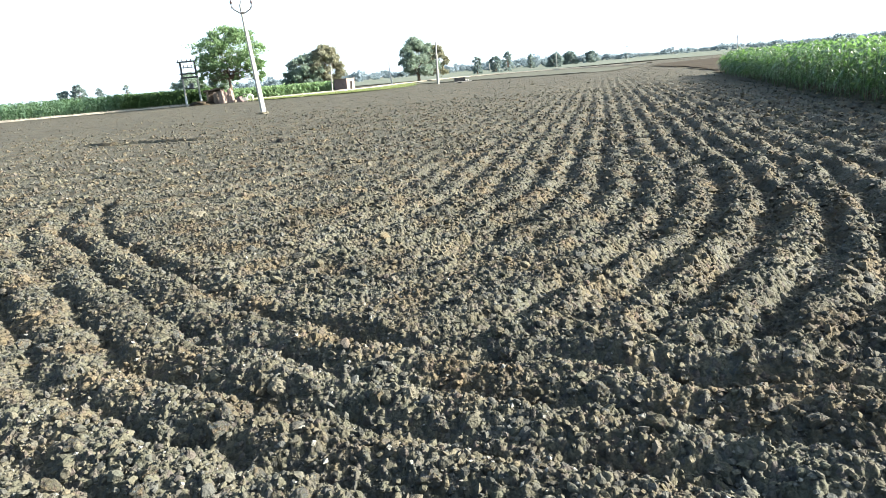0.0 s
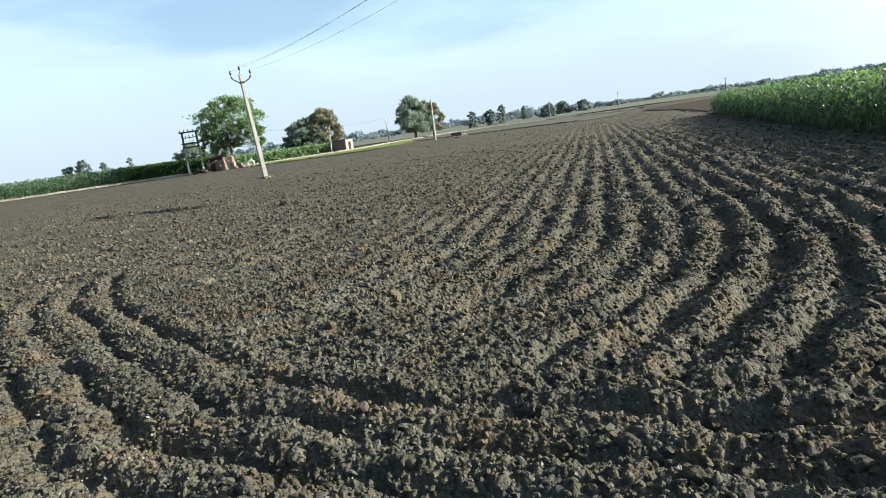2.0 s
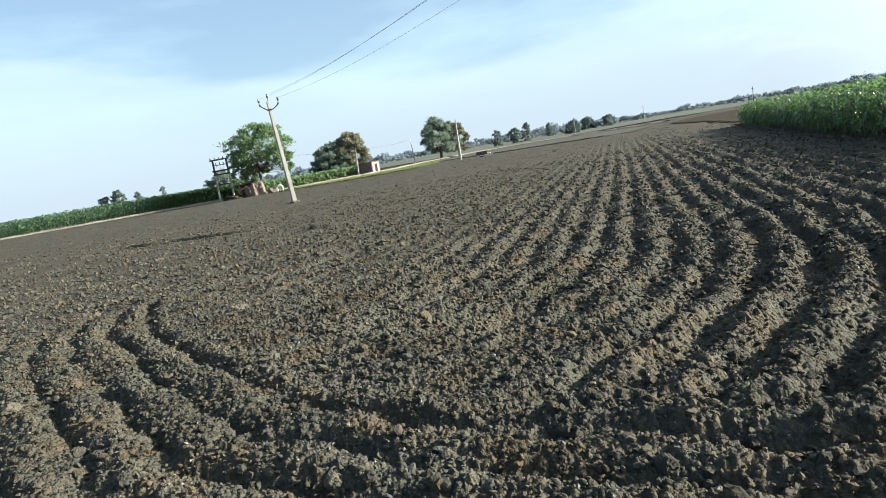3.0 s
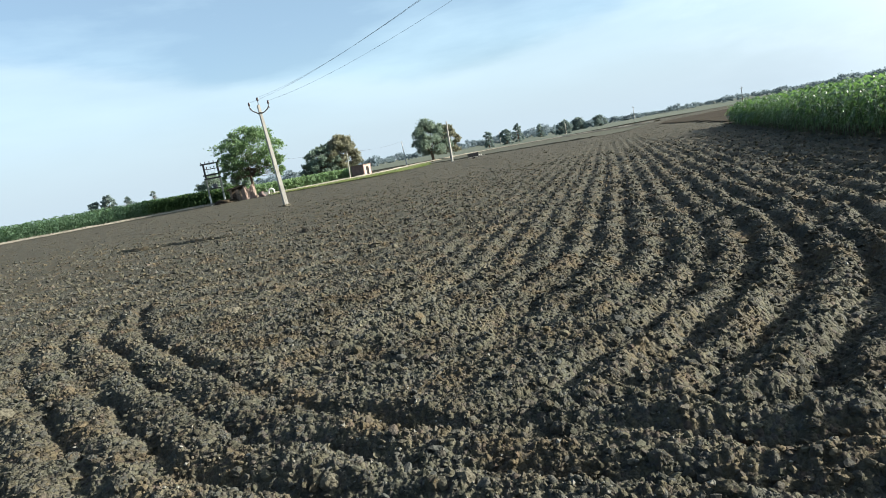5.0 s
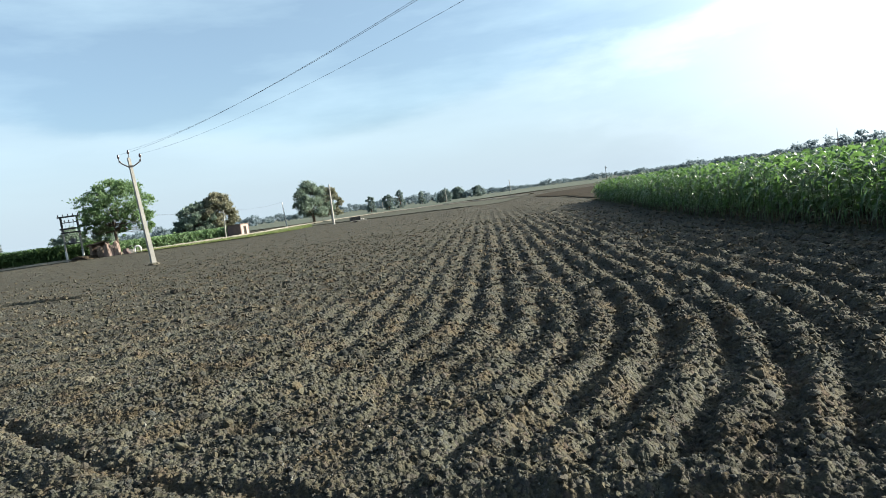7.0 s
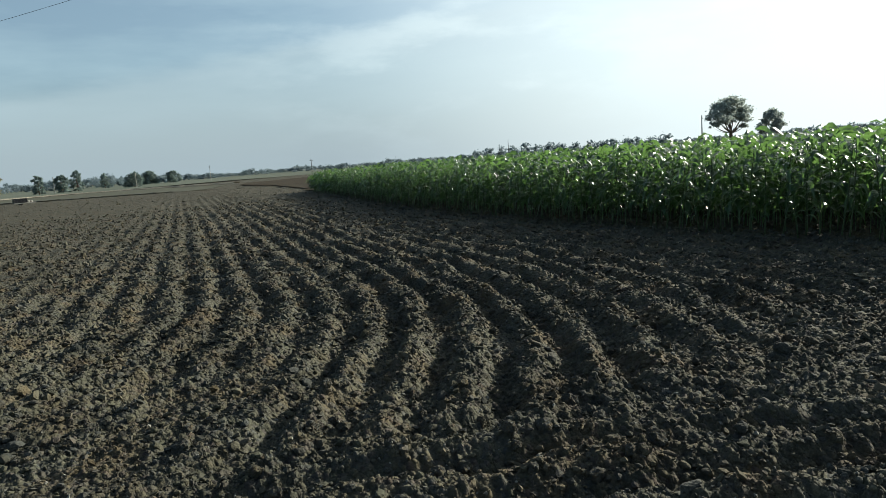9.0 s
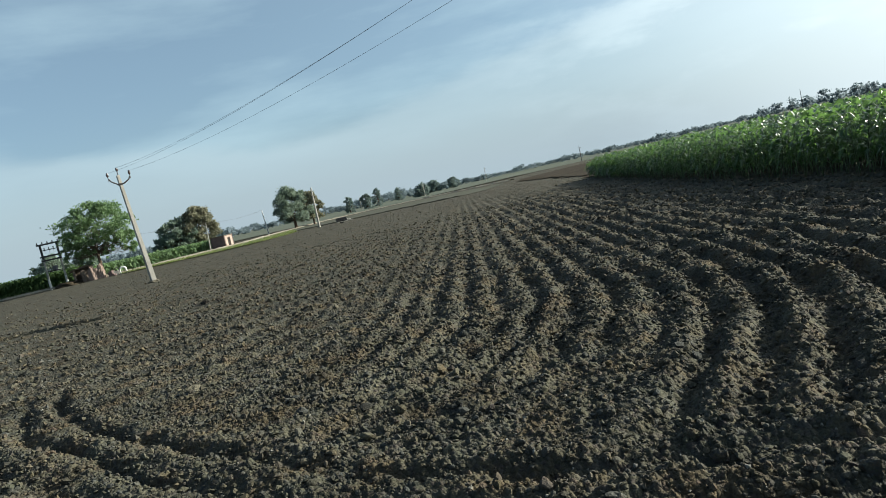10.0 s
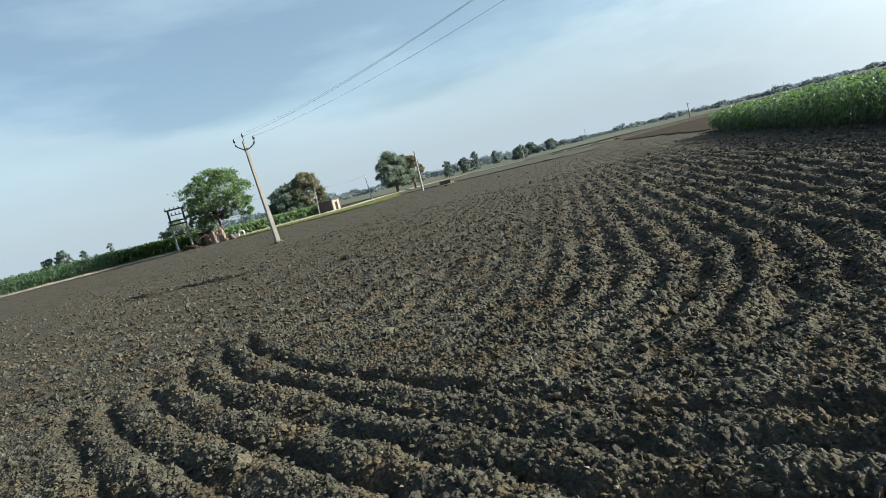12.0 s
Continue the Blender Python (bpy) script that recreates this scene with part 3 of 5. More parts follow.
BIG, SMALL, TINY = clod_forms(2, 24, 1), clod_forms(1, 24, 2), clod_forms(0, 24, 3)
for n, near, far, size, forms, mat, seed, what in (
        (1100, 1.6, 8.0, 0.046, BIG, M_CLOD, 71, "loose grey-brown clods strewn over the furrows"),
        (500, 1.6, 8.0, 0.044, BIG, M_TAN, 72, "loose tan clods strewn over the furrows"),
        (21000, 1.6, 9.0, 0.028, SMALL, M_CLOD, 73, "small grey-brown clods strewn over the furrows"),
        (10500, 1.6, 9.0, 0.027, SMALL, M_TAN, 74, "small tan clods strewn over the furrows"),
        (11000, 1.6, 7.0, 0.015, TINY, M_CLOD, 76, "fine grey-brown crumbs of soil"),
        (5500, 1.6, 7.0, 0.015, TINY, M_TAN, 77, "fine tan crumbs of soil"),
        (4800, 5.0, 18.0, 0.042, SMALL, M_CLOD, 82, "grey-brown clods on the flanks of the furrows"),
        (2400, 5.0, 18.0, 0.042, SMALL, M_TAN, 83, "tan clods on the flanks of the furrows"),
        (38000, 6.5, 40.0, 0.043, TINY, M_CLOD, 78, "grey-brown clods over the far part of the field"),
        (18000, 6.5, 40.0, 0.041, TINY, M_TAN, 79, "tan clods over the far part of the field"),
        (9000, 36.0, 100.0, 0.045, TINY, M_CLOD, 81, "clods over the farthest part of the field"),
        (3500, 0.6, 16.0, 0.030, TINY, M_CLOD, 80, "grey-brown crumbs of soil on the trodden headland"),
        (3600, 2.0, 26.0, 0.021, TINY, M_FLAKE, 75, "small pale flakes of dry soil and straw, some as painted glints")):
    v, f = strewn_clods(n, near, far, size, forms, seed, all_round=seed == 80)
    tagged(new("loose_clods", mesh_np("loose_clods", v, f, mat)), what, "soil clods", kind="stuff")


def clod_mesh(seed, mat, squash=0.75, detail=3):
    """A broken lump of soil, about one unit in radius, with flat fracture faces."""
    bm = bmesh.new()
    bmesh.ops.create_icosphere(bm, subdivisions=detail, radius=1.0)
    off = Vector((seed * 3.1, seed * 1.7, seed * 0.9))
    cuts = [Vector(q) for q in ((1, 0.3, 0.2), (-0.4, 1, 0.1), (0.1, -0.8, 0.9), (-0.9, -0.2, 0.5), (0.2, 0.5, 1), (0.5, -1, 0.1), (-0.6, 0.3, 0.9))]
    cuts = [(q + 0.7 * noise.noise_vector(off + q)).normalized() for q in cuts]
    for vert in bm.verts:
        p = vert.co.copy()
        k = 1 + 0.42 * noise.noise(p * 1.1 + off) + 0.20 * noise.noise(p * 2.6 + off)
        for q in cuts:
            if p.dot(q) > 0.3:
                k = min(k, 0.66 / p.dot(q))
        vert.co = p * (k + 0.16 * noise.noise(p * 4.0 + off) + 0.10 * noise.noise(p * 9.0 + off))
        vert.co.z *= squash
    me = bpy.data.meshes.new("soil_clod")
    bm.to_mesh(me)
    bm.free()
    me.materials.append(mat)
    return me


def soil_clod(x, y, size, seed, mesh, label="rough lump of grey-brown soil lying on the furrows"):
    """One lump of soil, big enough to pick up."""
    ob = new("soil_clod", mesh)
    ob.scale = (size, size * 0.8, size)
    ob.rotation_euler = (0.3 * math.sin(seed), 0.3 * math.cos(seed * 2), seed * 1.3)
    ob.location = (x, y, float(soil_height([x], [y])[0]) + 0.25 * size)
    return tagged(ob, label, "soil clod", "clods on the field")


def earth_bank(a, b, wide, tall):
    """A low crumbling bank of soil thrown up by the plough."""
    n, m = 90, 9
    s = np.linspace(0, 1, n)[:, None]
    q = np.linspace(-1, 1, m)[None]
    d = np.subtract(b, a)
    side = np.array([-d[1], d[0]]) / np.hypot(*d)
    end = np.minimum(1, 8 * s * (1 - s))
    off = wide * q * (0.8 + 0.5 * vnoise(s * 40 + 0 * q, 0 * s + 3.0 + 0 * q, 65)) + 0.25 * (vnoise(s * 9 + 0 * q, 5.0 + 0 * q + 0 * s, 66) - 0.5)
    z = tall * end * (1 - abs(q) ** 1.5) * (0.65 + 0.7 * vnoise(s * 55, q * 2 + 9, 67)) - 0.06
    x, y = a[0] + d[0] * s + side[0] * off, a[1] + d[1] * s + side[1] * off
    v = np.stack([x, y, z + 0 * x], -1).reshape(-1, 3)
    i, j = np.meshgrid(np.arange(n - 1), np.arange(m - 1), indexing="ij")
    f = np.stack([i * m + j, (i + 1) * m + j, (i + 1) * m + j + 1, i * m + j + 1], -1).reshape(-1, 4)
    return tagged(new("earth_bank", mesh_np("earth_bank", v, f, M_SOIL)), "low crumbling bank of grey-brown soil across the field", "earth bank")


earth_bank((5.0, 109.0), (30.0, 80.4), 0.28, 0.15)
earth_bank((-12.0, 28.0), (-5.2, 24.95), 0.12, 0.11)
PALE = "pale yellowish lump of dry soil lying on the furrows"
for k, (x, y, size, pale) in enumerate([
        (0.16, 3.56, 0.085, 1), (-0.60, 3.85, 0.085, 1), (-2.47, 9.57, 0.13, 1), (1.53, 4.63, 0.075, 0), (1.85, 3.77, 0.07, 1),
        (1.60, 5.25, 0.055, 1), (1.96, 6.82, 0.07, 1), (3.58, 6.12, 0.08, 1), (3.36, 5.43, 0.075, 1), (-3.88, 6.43, 0.12, 1),
        (-1.35, 4.91, 0.09, 0), (-0.88, 4.53, 0.10, 0), (3.81, 9.29, 0.08, 0), (6.27, 17.9, 0.13, 0), (2.53, 2.78, 0.09, 0),
        (3.60, 3.76, 0.07, 1), (4.36, 3.36, 0.08, 1), (2.14, 3.80, 0.08, 1), (3.48, 3.66, 0.07, 1), (5.75, 10.26, 0.09, 1), (0.29, 5.88, 0.07, 0),
        (2.25, 3.35, 0.12, 0), (1.15, 3.35, 0.10, 0), (-3.6, 5.5, 0.13, 1), (-1.3, 9.0, 0.10, 0)]):
    pale_one = pale and k in (0, 1, 2, 6, 7, 9)
    soil_clod(x, y, size * (0.85 if pale_one else 0.72), k + 1.0, clod_mesh(k + 1.0, M_PALE if pale_one else M_LUMP_TAN if pale else M_LUMP),
              PALE if pale_one else "tan lump of dry soil lying on the furrows" if pale else "rough lump of grey-brown soil lying on the furrows")

# the larger lumps of the headland, before the turn
LUMPS = [clod_mesh(60.0 + k, (M_LUMP, M_LUMP_TAN, M_LUMP, M_LUMP)[k % 4], 0.6 + 0.04 * k, 3) for k in range(8)]
SAYS = ("rough lump of grey-brown soil on the headland", "tan crumbling lump of soil on the headland", "rough lump of grey-brown soil on the headland", "rough lump of grey-brown soil on the headland")
for k in range(170):
    x, y = random.uniform(-3.2, 5.0), 2.7 + 3.0 * random.random() ** 1.4
    soil_clod(x, y, random.uniform(0.035, 0.075), k * 0.7, LUMPS[k % 8], SAYS[k % 4])


soil_clod(-2.85, 21.2, 0.17, 40.0, clod_mesh(40.0, M_DARK_SOIL), "large dark lump of soil in the ploughed field")
soil_clod(-2.50, 21.2, 0.11, 41.0, clod_mesh(41.0, M_DARK_SOIL), "dark lump of soil in the ploughed field")


# ---------------------------------------------------------------- borders, tracks, far fields
def strip(name, points, z, mat, label, category, rough=0.02, cell=2.0, hump=0.0):
    """A level patch with an uneven rim, from its outline (left side and right side, point by point)."""
    left, right = points
    n = 80
    l, r = spline(left, n), spline(right, n)
    wob = lambda k: np.stack([vnoise(np.arange(n) * 0.7, np.full(n, k), 61), vnoise(np.arange(n) * 0.7, np.full(n, k), 62)], 1) - 0.5
    w = np.linalg.norm(r - l, axis=1, keepdims=True)
    l, r = l + wob(1.0) * np.minimum(w, 4) * 0.35, r + wob(9.0) * np.minimum(w, 4) * 0.35
    m = 6
    t = np.linspace(0, 1, m)[None, :, None]
    xy = l[:, None] * (1 - t) + r[:, None] * t
    zz = z + rough * (vnoise(xy[..., 0] / cell * 3, xy[..., 1] / cell * 3, 63) - 0.5)
    zz = zz + hump * np.sin(np.pi * t[..., 0]) * (0.7 + 0.6 * vnoise(xy[..., 0] * 1.1, xy[..., 1] * 1.1, 64))
    v = np.concatenate([xy, zz[..., None]], -1).reshape(-1, 3)
    i, j = np.meshgrid(np.arange(n - 1), np.arange(m - 1), indexing="ij")
    f = np.stack([i * m + j, (i + 1) * m + j, (i + 1) * m + j + 1, i * m + j + 1], -1).reshape(-1, 4)
    ob = new(name, mesh_np(name, v, f, mat))
    return tagged(ob, label, category, kind="structure")


strip("path", ([(-130, 84.5), (-60, 84.5), (-27, 92), (-16, 92)], [(-130, 85.4), (-60, 85.4), (-27, 92.8), (-16, 93)]), 0.05, M_PATH,
      "pale trodden bank with a path along the field's edge", "path", hump=0.22)
strip("road", ([(-16, 93.5), (-3, 103), (5, 122), (16, 142)], [(-16, 95), (-3, 105), (4.4, 124), (15.6, 144)]), 0.07,
      M_PATH, "pale dirt track between the fields", "road", hump=0.20)
strip("verge", ([(-16, 90), (-6, 87), (1, 89), (5, 100)], [(-16, 93), (-3, 102.5), (3, 112), (8, 124)]), 0.06, M_GRASS, "green and yellow grass verge beside the track", "grass")
strip("fallow", ([(24.5, 44), (31, 62), (44, 100), (60, 112)], [(70, 44), (90, 62), (130, 100), (150, 130)]), 0.05, M_FALLOW, "brown fallow field beyond the maize", "field")
strip("stubble_field", ([(4.6, 109.5), (13, 100), (21.5, 90.5), (30, 81)], [(12, 136), (25, 142), (35, 134.5), (42, 103)]), 0.03, M_STUBBLE,
      "narrow greyish strip of unploughed stubble beyond the field's edge", "field", 0.06, 5.0)
strip("far_track", ([(14, 141), (26, 146), (36, 138), (43, 124), (47, 112)], [(14, 142.5), (26.5, 147.5), (37, 139.3), (44.3, 124.6), (48.4, 112.4)]), 0.08, M_PATH,
      "pale dirt track along the far side of the stubble", "road", hump=0.18)
strip("far_field", ([(-300, 175), (0, 152), (60, 156), (200, 205), (600, 260)], [(-300, 900), (0, 900), (60, 900), (300, 900), (900, 900)]), 0.1, M_FAR_FIELD,
      "far green and brown fields on the plain", "field", 0.3, 40.0)


def blades(n, xy, tall, wide, lean):
    """Grass blades as bent triangles, standing at the places xy."""
    a = rng.uniform(0, 6.28, n)
    h = tall * (0.5 + rng.rand(n))
    d = np.stack([np.cos(a), np.sin(a)], 1)
    s = np.stack([-np.sin(a), np.cos(a)], 1) * (wide * (0.6 + 0.8 * rng.rand(n)))[:, None]
    base = np.concatenate([xy, np.zeros((n, 1))], 1)
    z = lambda k: (h * k)[:, None]
    v = np.stack([np.concatenate([xy - s, z(-0.05)], 1), np.concatenate([xy + s, z(-0.05)], 1),
                  np.concatenate([xy + s * 0.7 + d * (lean * h * 0.3)[:, None], z(0.6)], 1), np.concatenate([xy - s * 0.7 + d * (lean * h * 0.3)[:, None], z(0.6)], 1),
                  np.concatenate([xy + d * (lean * h)[:, None], z(1.0)], 1)], 1)
    o = (np.arange(n) * 5)[:, None]
    return v.reshape(-1, 3), [o + np.array([[0, 1, 2, 3]]), o + np.array([[3, 2, 4]])]


t = rng.rand(5000) ** 2.2
l, r = spline([(-16, 90), (-6, 86), (2, 88), (6, 97)], 100), spline([(-16, 93), (-3, 102.5), (3, 112), (8, 124)], 100)
i = rng.randint(0, 100, 5000)
v, f = blades(5000, l[i] * (1 - t[:, None]) + r[i] * t[:, None] + rng.normal(size=(5000, 2)) * 0.3, 0.13, 0.03, 0.5)
v[:, 2] += 0.06
tagged(new("grass", mesh_np("grass", v, f, M_GRASS)), "short yellow-green grass on the verge", "grass", kind="stuff")


# ---------------------------------------------------------------- maize
def leaf_np(base, az, length, width, rise, droop, segs, roll, folded=True):
    """Arching leaf blades, one for each row of base: places and quads."""
    n = len(base)
    s = np.linspace(0, 1, segs + 1)[None]
    rad = length[:, None] * 0.8 * s * (1 - 0.15 * s * droop[:, None])
    z = length[:, None] * (rise[:, None] * s - droop[:, None] * s * s)
    w = width[:, None] * np.clip(np.sin(np.pi * (0.10 + 0.90 * s) ** 0.75), 0.03, 1)
    d = np.stack([np.cos(az), np.sin(az)], 1)[:, None]
    side = np.stack([-np.sin(az), np.cos(az)], 1)[:, None]
    tw = roll[:, None] * (0.4 + s)
    mid = np.concatenate([base[:, None, :2] + d * rad[..., None], (base[:, 2:3] + z)[..., None]], -1)
    off = np.concatenate([side * (w * np.cos(tw))[..., None], (w * np.sin(tw))[..., None]], -1)
    if not folded:
        v = np.stack([mid - off, mid + off], 2)
        q = np.arange(segs)[:, None] * 2 + np.array([[0, 2, 3, 1]])
        return v.reshape(-1, 3), (q[None] + (np.arange(n) * (segs + 1) * 2)[:, None, None]).reshape(-1, 4)
    keel = mid.copy()
    keel[..., 2] -= 0.25 * w
    v = np.stack([mid - off, keel, mid + off], 2)
    q = np.arange(segs)[:, None, None] * 3 + np.array([[[0, 3, 4, 1], [1, 4, 5, 2]]])
    f = (q.reshape(1, -1, 4) + (np.arange(n) * (segs + 1) * 3)[:, None, None]).reshape(-1, 4)
    return v.reshape(-1, 3), f


def dwarf(y):
    """The maize stands lower towards the field's far corner."""
    return np.interp(y, [3, 12, 20, 30, 38, 44], [1.08, 1.03, 1.01, 0.98, 0.94, 0.80])


def maize_mass(xy, tall, leaves, segs, name, label, mat=M_MAIZE, big=1.0, low=0.12, keel=True):
    """Standing maize, leaves and stalks in one: too many plants to count."""
    n = len(xy)
    h = tall * (0.88 + 0.15 * rng.rand(n)) * (dwarf(xy[:, 1]) if mat is M_MAIZE else 1.0)
    k = np.repeat(np.arange(n), leaves)
    level = np.minimum(np.tile(np.linspace(low, 0.90, leaves), n) + 0.05 * rng.normal(size=n * leaves), 0.93)
    turn = np.repeat(rng.uniform(0, 6.28, n), leaves) + np.tile(np.arange(leaves) * np.pi, n) + 0.9 * rng.normal(size=n * leaves)
    m = n * leaves
    base = np.concatenate([xy[k], (h[k] * level)[:, None]], 1)
    v, f = leaf_np(base, turn, big * (0.5 + 0.4 * rng.rand(m)) * (1.1 - 0.45 * level) * np.clip(0.35 + 1.6 * level, 0, 1), big * (0.050 + 0.024 * rng.rand(m)),
                   0.45 + 0.40 * rng.rand(m) * (0.4 + level), 0.65 + 0.75 * rng.rand(m), segs, rng.normal(size=m) * 0.7, keel)
    a = np.radians([0, 120, 240])
    ring = np.stack([np.cos(a), np.sin(a)], 1) * 0.010 * big
    top = np.concatenate([np.repeat(xy[:, None] + ring[None] * 0.6, 1, 1), np.repeat(h[:, None, None] * 0.86, 3, 1)], -1)
    bot = np.concatenate([xy[:, None] + ring[None], np.full((n, 3, 1), -0.05)], -1)
    sv = np.concatenate([bot, top], 1).reshape(-1, 3)
    sf = (np.array([[0, 1, 4, 3], [1, 2, 5, 4], [2, 0, 3, 5]])[None] + (np.arange(n) * 6)[:, None, None]).reshape(-1, 4) + len(v)
    return tagged(new(name, mesh_np(name, np.vstack([v, sv]), np.vstack([f, sf]), mat)), label, "maize", kind="stuff")


EDGE = spline([(9.6, -14), (10.0, -4), (10.45, 4.3), (10.95, 8.6), (11.9, 12.8), (14.3, 20.7), (19.2, 32.5), (23.9, 44.2)], 300)


def maize_grid(depth0, depth1, row, gap, y0=-12.0):
    """Rows of plants that run with the field's edge."""
    out = []
    d = depth0
    while d < depth1:
        e = EDGE[EDGE[:, 1] > y0] + (d, 0.0)
        run = np.r_[0, np.cumsum(np.linalg.norm(np.diff(e, axis=0), axis=1))]
        q = np.arange(0, run[-1], gap) + rng.uniform(-0.3, 0.3, len(np.arange(0, run[-1], gap))) * gap
        out.append(np.stack([np.interp(q, run, e[:, 0]), np.interp(q, run, e[:, 1])], 1))
        d += row
    out = np.vstack(out)
    return out + rng.normal(size=out.shape) * 0.05


grid = maize_grid(0.15, 6.6, 0.52, 0.245)
front = (grid[:, 0] < np.interp(grid[:, 1], EDGE[:, 1], EDGE[:, 0]) + 0.45) & (grid[:, 1] > 1.5) & (grid[:, 1] < 34)
inner = grid[:, 0] > np.interp(grid[:, 1], EDGE[:, 1], EDGE[:, 0]) + 2.2
maize_mass(grid[~front & ~inner], 1.66, 14, 3, "maize_stand", "dense stand of green maize about head high", big=0.85, low=0.22)
maize_mass(grid[inner], 1.66, 14, 2, "maize_stand", "dense stand of green maize about head high", big=0.95, keel=False)
far_grid = maize_grid(6.6, 60.0, 1.1, 0.66)
maize_mass(far_grid, 1.60, 5, 2, "maize_field", "wide field of green maize seen over its tops", big=1.25, low=0.6, keel=False)

LEAVES = []
for k in range(8):
    one = lambda x: np.array([float(x)])
    v, f = leaf_np(np.zeros((1, 3)), one(0), one(0.55 + 0.05 * k), one(0.040 + 0.002 * (k % 4)), one(0.58 + 0.10 * (k % 5)), one(0.75 + 0.18 * (k % 4)), 6, one((k - 3.5) * 0.2))
    LEAVES.append(mesh_np("leaf", v, f, M_MAIZE))
STALKS = []
for k in range(3):
    p = np.array([[0.012 * math.sin(k + z * 4), 0.012 * math.cos(2 * k + z * 3), z] for z in np.linspace(-0.06, 1.22 + 0.06 * k, 9)])
    v, f = tube_np(p, np.linspace(0.011, 0.004, 9) * (1 + 0.25 * (np.arange(9) % 2)), 6)
    STALKS.append(mesh_np("stalk", v, f, M_STALK, True))
pick = grid[front]
pick = pick[np.argsort(pick[:, 1])]
for k, (x, y) in enumerate(pick[:260]):
    tall = (0.90 + 0.14 * random.random()) * float(dwarf(y))
    plant = new("maize_plant", STALKS[k % 3])
    plant.location, plant.rotation_euler, plant.scale = (x, y, 0), (0.13 * random.uniform(-1, 1), 0.13 * random.uniform(-1, 1), random.uniform(0, 6.28)), (tall, tall, tall)
    tagged(plant, "green maize plant with long drooping leaves at the field's edge", "maize plant", "maize plants along the edge")
    for j in range(13):
        leaf = new("leaf", LEAVES[random.randrange(8)])
        leaf.parent = plant
        q = (1.22 - 0.045 * j) * min(1.0, 0.28 + 0.10 * j)
        leaf.location, leaf.rotation_euler, leaf.scale = (0, 0, 0.22 + 0.093 * j + random.uniform(-0.03, 0.03)), (0, random.uniform(-0.15, 0.25), j * math.pi + random.gauss(0, 0.8)), (q * 0.85, q * 1.05, q * 0.85)


# ---------------------------------------------------------------- crops on the far side of the path
def tall_rows(x0, x1, y0, depth, n, tall, mat, name, label, slope=0.0):
    x = rng.uniform(x0, x1, n)
    y = y0 + slope * (x - x0) + depth * rng.rand(n) ** 1.6
    return maize_mass(np.stack([x, y], 1), tall, 7, 2, name, label, mat, 1.6, 0.1, False)


tall_rows(-140, -34, 86.8, 26, 3300, 2.4, M_CANE, "tall_crop", "tall green crop standing beyond the path", 0.055)
tall_rows(-36, -22.5, 96.5, 16, 1500, 2.2, M_HEDGE, "dark_crop", "low dark green crop behind the transformer")
tall_rows(-23.5, -5.2, 97.0, 30, 2500, 1.7, M_CROP, "green_crop", "green crop behind the verge", 0.45)


# ---------------------------------------------------------------- trees
def crown_np(lobes, clumps, leaves, size, hollow=0.55):
    """Leaves in clumps over the outside of several round lobes (x, y, z, rx, ry, rz)."""
    out = []
    for (x, y, z, rx, ry, rz) in lobes:
        n = int(clumps * (rx * ry * rz) ** 0.5)
        d = rng.normal(size=(n, 3))
        d /= np.linalg.norm(d, axis=1, keepdims=True)
        d[:, 2] = np.where(d[:, 2] < -0.5, -d[:, 2], d[:, 2])
        c = np.array([x, y, z]) + d * np.array([rx, ry, rz]) * (hollow + (1.08 - hollow) * rng.rand(n, 1) ** 0.6)
        spread = (0.14 + 0.16 * rng.rand(n)) * (rx + rz) / 2
        p = np.repeat(c, leaves, 0) + rng.normal(size=(n * leaves, 3)) * np.repeat(spread, leaves)[:, None] * (1, 1, 0.7)
        out.append(p)
    p = np.vstack(out)
    n = len(p)
    a = rng.normal(size=(n, 3))
    a /= np.linalg.norm(a, axis=1, keepdims=True)
    b = np.cross(a, rng.normal(size=(n, 3)))
    b /= np.linalg.norm(b, axis=1, keepdims=True)
    s = size * (0.6 + 0.8 * rng.rand(n))[:, None]
    v = np.stack([p - a * s, p + b * s * 0.5, p + a * s, p - b * s * 0.5], 1).reshape(-1, 3)
    return v, np.arange(n * 4).reshape(-1, 4)


def limbs_np(foot, trunk_top, lobes, thick):
    """A tapered trunk and a bent limb to each lobe."""
    foot, top = np.array(foot, float), np.array(trunk_top, float)
    s = np.linspace(0, 1, 7)[:, None]
    p = foot + (top - foot) * s + np.sin(s * 5) * [[0.06 * thick * 4, 0.04, 0]]
    flare = np.array([1.5, 1.15, 1.0, 0.95, 0.9, 0.88, 0.85])
    pieces = [tube_np(p, thick * flare, 10)]
    for k, lobe in enumerate(lobes):
        end = np.array(lobe[:3], float) + rng.normal(size=3) * 0.2
        start = foot + (top - foot) * (0.72 + 0.28 * rng.rand())
        for m in range(2):
            tip = end + rng.normal(size=3) * np.array(lobe[3:]) * (0.0 if m == 0 else 0.55)
            s = np.linspace(0, 1, 6)[:, None]
            bend = np.array([0, 0, 0.12 * np.linalg.norm(tip - start)])
            q = start + (tip - start) * s - bend * (s * (1 - s)) * 2
            pieces.append(tube_np(q, max(thick, 0.15) * np.linspace(1.6 / len(lobes) ** 0.5, 0.05, 6) * (1 if m == 0 else 0.45), 5))
    return join_np(pieces)


